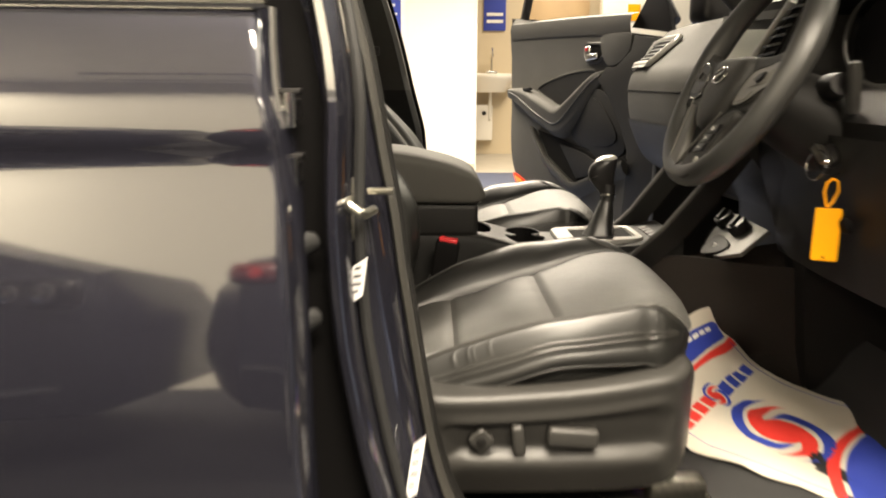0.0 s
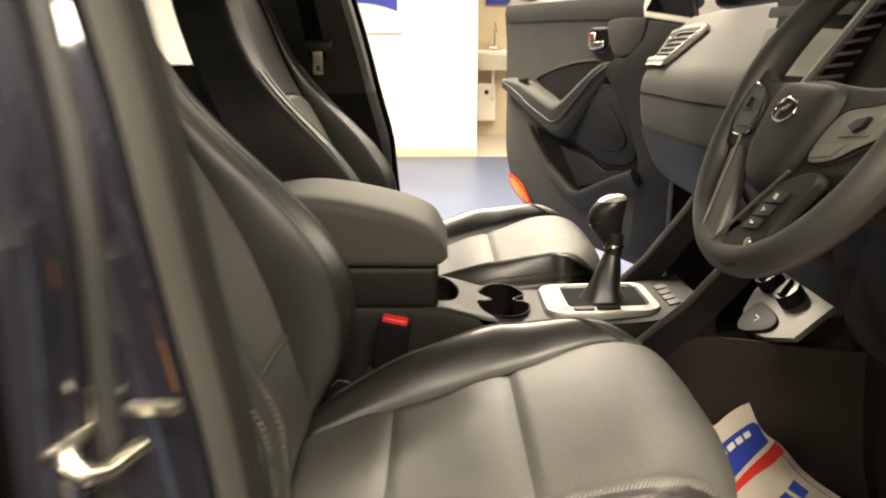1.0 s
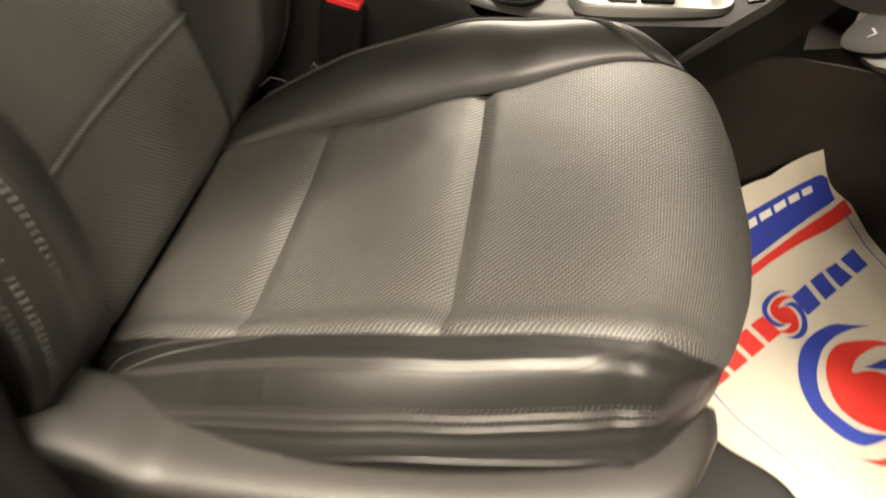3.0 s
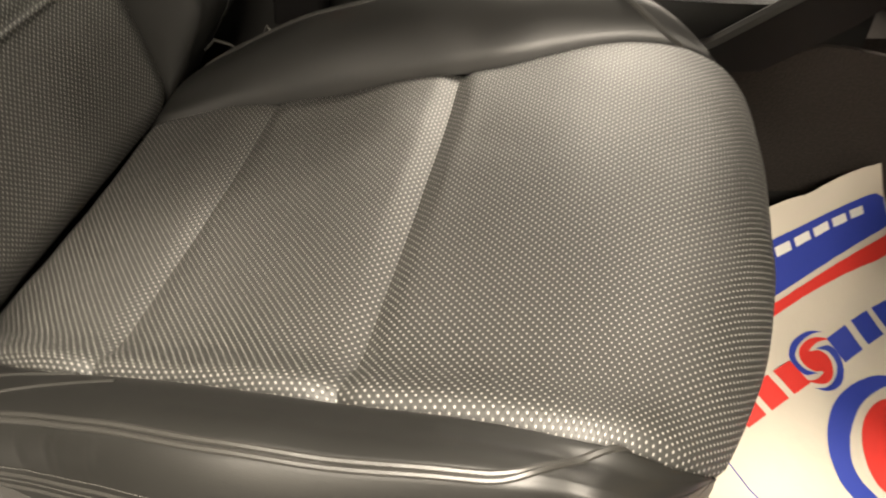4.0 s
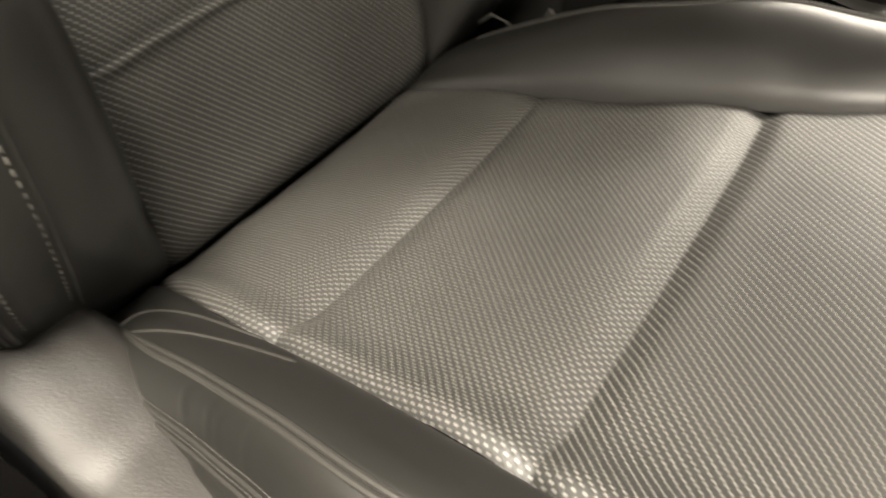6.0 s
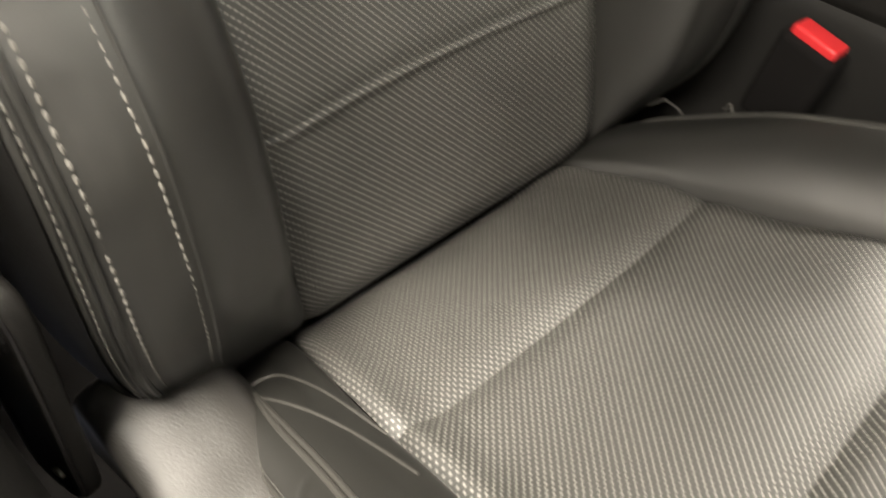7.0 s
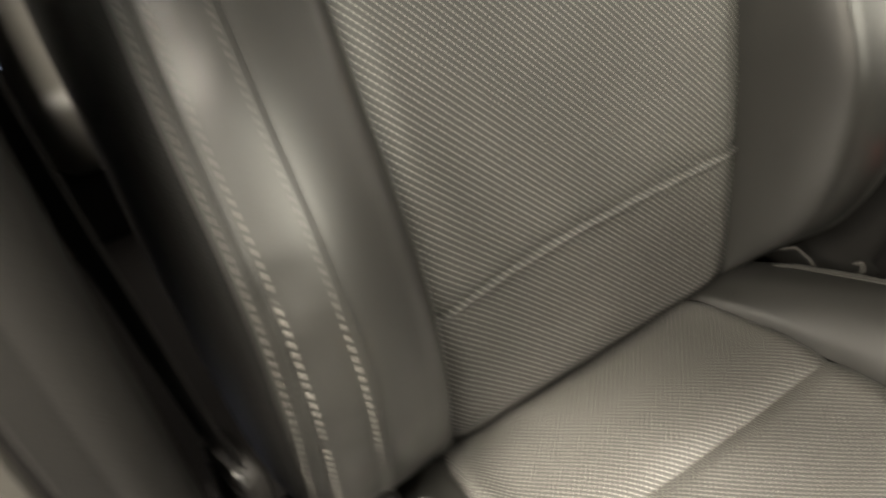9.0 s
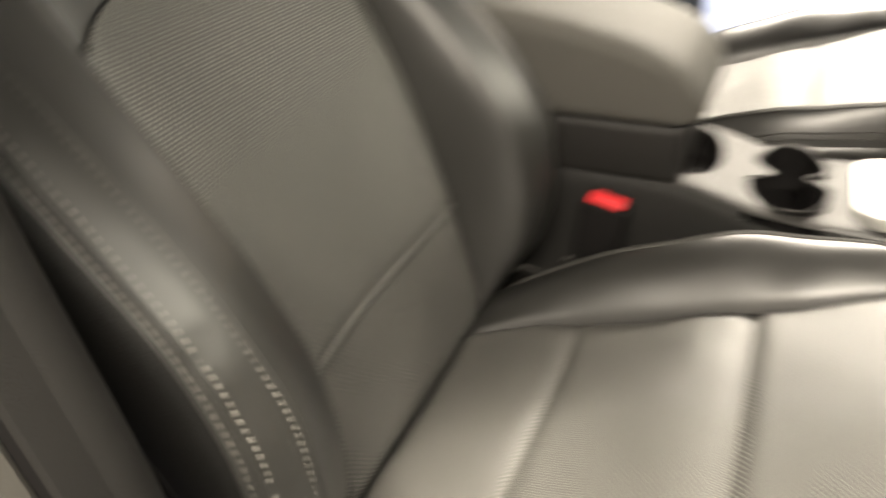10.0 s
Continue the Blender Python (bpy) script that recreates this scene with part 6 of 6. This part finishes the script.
def band(name, a0, a1, fn0, fn1, mat, label):
    part(name, on_sheet(lambda u, v: (a0 + (a1 - a0) * u, fn0(a0 + (a1 - a0) * u) * (1 - v) + fn1(a0 + (a1 - a0) * u) * v), 30, 4, 0.0014), mat, mat_thing, label, 180)


dip = lambda o: (lambda a: o - 0.042 * math.sin(math.pi * min(1, a / 0.335)))
bow = lambda o, h: (lambda a: o + h * math.sin(math.pi * min(1, a / 0.335)))
band("blue_band", 0.016, 0.317, lambda a: 0.036 + 0.008 * bell(a - 0.016, 0.006), bow(0.073, 0.009), PRINT_BLUE, "printed blue band")
band("red_band", 0.006, 0.325, bow(0.081, 0.006), bow(0.104, -0.008), PRINT_RED, "printed red stripe")
band("blue_band", 0.018, 0.317, dip(0.412), lambda a: 0.44, PRINT_BLUE, "printed blue band")
band("red_band", 0.010, 0.325, dip(0.386), dip(0.404), PRINT_RED, "printed red stripe")
for k in range(4):
    part("lettering_bar", on_sheet(lambda u, v: (0.035 + 0.0295 * k + 0.022 * u, 0.140 + 0.026 * v), 4, 4, 0.0014), PRINT_BLUE, mat_thing, "blue printed bar")
for k in range(5):
    part("lettering_bar", on_sheet(lambda u, v: (0.192 + 0.0275 * k + 0.021 * u, 0.138 + 0.026 * v), 4, 4, 0.0014), PRINT_RED, mat_thing, "red printed bar")
for k in range(6):
    part("web_bar", on_sheet(lambda u, v: (0.046 + 0.022 * k + 0.017 * u, 0.045 + 0.009 * v), 3, 3, 0.0022), PRINT_WHITE, mat_thing)


RED_ARM = [(-.17, .97), (-.45, .78), (-.66, .5), (-.72, .2), (-.62, -.16), (-.34, -.43), (-.05, -.5), (.2, -.4), (.29, -.28), (.39, -.07), (.46, -.4), (.41, -.68), (.30, -.85), (.17, -.97)]
BLUE_OUT = [(-.59, .91), (-.88, .58), (-.99, .21), (-.93, -.25), (-.68, -.62), (-.29, -.82), (.15, -.76), (.34, -.32)]
BLUE_IN = [(-.59, .91), (-.73, .68), (-.80, .40), (-.78, .03), (-.63, -.34), (-.39, -.57), (.02, -.60), (.34, -.32)]


def along(line, t):
    return curve_at([(k / (len(line) - 1), *q) for k, q in enumerate(line)], t)


def swirl(cx, cy, ra, rb, turn, one, two, flip, mat, lab):
    """A flat print between two lines, turned and laid on the sheet."""
    c, s = math.cos(radians(turn)), math.sin(radians(turn))
    def fn(u, v):
        p, q = along(one, u), along(two, u)
        x, y = flip * (p[0] + (q[0] - p[0]) * v), flip * (p[1] + (q[1] - p[1]) * v)
        return (cx + ra * (c * x - s * y), cy + rb * (s * x + c * y))
    part("print_swirl", on_sheet(fn, 48, 4, 0.0014), mat, mat_thing, lab, 180)


for cx, cy, ra, rb in ((0.170, 0.267, 0.084, 0.084), (0.169, 0.151, 0.028, 0.028)):
    for flip in (1, -1):
        swirl(cx, cy, ra, rb, 92, BLUE_OUT, BLUE_IN, flip, PRINT_BLUE, "blue printed swirl")
    swirl(cx, cy, ra, rb, 92, RED_ARM, [(-x, -y) for x, y in RED_ARM[::-1]], 1, PRINT_RED, "red printed swirl")
part("fold_line", tube([sheet(0.016, 0.09 + 0.36 * k / 20) + Vector((0, 0, 0.001)) for k in range(21)], 0.0006, 5), PRINT_BLUE, mat_thing)
part("fold_line", tube([sheet(0.302 + 0.016 * k / 20, 0.15 + 0.32 * k / 20) + Vector((0, 0, 0.001)) for k in range(21)], 0.0006, 5), PRINT_BLUE, mat_thing)

tagged(part("rubber_floor_mat", grid(lambda u, v: Vector((0.18 + 0.5 * u, -0.30 + 0.52 * v, 0.384 + 0.12 * smooth(0.7, 1.0, u) ** 2)), 16, 8), RUBBER), "black rubber floor mat under the paper", "floor mat")


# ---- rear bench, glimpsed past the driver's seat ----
bench = thing("rear_bench", (-1.1, 0.375, 0.38), "rear bench seat in leather paled to paint side light", "car seat")
part("bench_cushion", block(-1.25, -0.83, -0.30, 1.05, 0.50, 0.62, 0.05, 4), LIT_BENCH, bench)
# Lower half of the bench, coloured near black for the shade there.
part("bench_base_shade", block(-1.24, -0.86, -0.30, 1.05, 0.38, 0.51, 0.01), SHADED_VINYL, bench, "bench front below the cushion, darkened to paint its shade")
part("bench_backrest", moved(block(-0.08, 0.08, -0.30, 1.05, 0.0, 0.62, 0.05, 4), pose(-1.25, 0, 0.60, 0, -18, 0)), LIT_BENCH, bench)

# ---- parked cars across the bay, seen as reflections in the paint ----
def parked_car(name, label, x, y, nose):
    """nose: how much higher the bonnet end stands than a low saloon's."""
    car = thing(name, (x, y, 0), label, "car", "parked cars")
    prof = [(-2.22, .56, .74), (-2.19, .44, .90), (-2.08, .33, 1.02), (-1.9, .30, 1.05), (-1.5, .28, 1.02), (-0.9, .28, 1.05), (0.2, .28, 1.06), (1.0, .28, 1.0 + nose * 0.4), (1.7, .30, .92 + nose * 0.8), (2.1, .34, .78 + nose), (2.2, .4, .62 + nose)]
    secs = []
    for px, lo, hi in prof:
        w = 0.88 * (1 - 0.12 * smooth(1.4, 2.1, abs(px)) - 0.2 * smooth(2.05, 2.22, abs(px)))
        secs.append([(x + px, y + w * a, lo + (hi - lo) * b) for a, b in ((-0.9, 0), (-1, .25), (-1, .7), (-.93, .95), (-.7, 1), (.7, 1), (.93, .95), (1, .7), (1, .25), (.9, 0))])
    part("body", loft(secs), PARKED_PAINT, car)
    cab = [(-1.9, 1.0, 1.05), (-1.5, 1.0, 1.5), (-0.8, 1.0, 1.62), (0.0, 1.0, 1.62), (0.45, 1.0, 1.5), (1.05, 1.0, 1.02)]
    part("cabin", loft([[(x + px, y + w * a, lo + (hi - lo) * b) for a, b, w in ((-1, 0, .82), (-1, .9, .70), (-.9, 1, .70), (.9, 1, .70), (1, .9, .70), (1, 0, .82))] for px, lo, hi in cab]), BLACK_PLASTIC, car, "dark glazed cabin")
    for px in (-1.35, 1.35):
        for s in (-1, 1):
            wh = part("wheel", disc(0.33, 0.2, 32, 0.04, frame_of((x + px, y + s * 0.80 - 0.1 * s, 0.33), (1, 0, 0), (0, s, 0))), RUBBER, car)
            part("rim", disc(0.22, 0.02, 32, 0.008, frame_of((x + px, y + s * 0.90, 0.33), (1, 0, 0), (0, s, 0))), SILVER, wh)
    for s in (-1, 1):
        tail = part("tail_lamp", box(0.20, 0.12, 0.085, 0.04, pose(x - 2.02, y + s * 0.715, 0.945), 4), TAIL_RED, car, "dark red tail lamp")
        part("lens", disc(0.022, 0.02, 20, 0.006, frame_of((x - 2.03, y + s * 0.775, 0.945), (1, 0, 0), (0, s, 0))), RED, tail)
        lamp = part("head_lamp", box(0.42, 0.12, 0.13, 0.04, pose(x + 1.86, y + s * 0.735, 0.70 + nose * 0.8), 3), BLACK_PLASTIC, car, "dark head lamp housing")
        for k in range(3):
            part("lens", disc(0.042 - 0.006 * k, 0.03, 20, 0.012, frame_of((x + 1.98 - 0.11 * k, y + s * 0.785, 0.70 + nose * 0.8), (1, 0, 0), (0, s, 0))), CHROME, lamp)
        part("fog_trim", tube([(x + 1.55, y + s * 0.86, 0.46), (x + 1.85, y + s * 0.84, 0.47), (x + 2.02, y + s * 0.78, 0.49)], 0.012, 8), CHROME, car, "bright lower trim line")
        part("bumper_trim", tube([(x - 2.06, y + s * 0.78, 0.56), (x - 1.9, y + s * 0.83, 0.55), (x - 1.72, y + s * 0.86, 0.55)], 0.012, 8), CHROME, car, "bright bumper trim line")
    return car


parked_car("parked_car", "dark parked car with red tail lamps", 1.40, -2.95, 0.0)
parked_car("parked_car", "dark parked car with a tall bonnet and bright head lamps", -3.22, -2.85, 0.20)
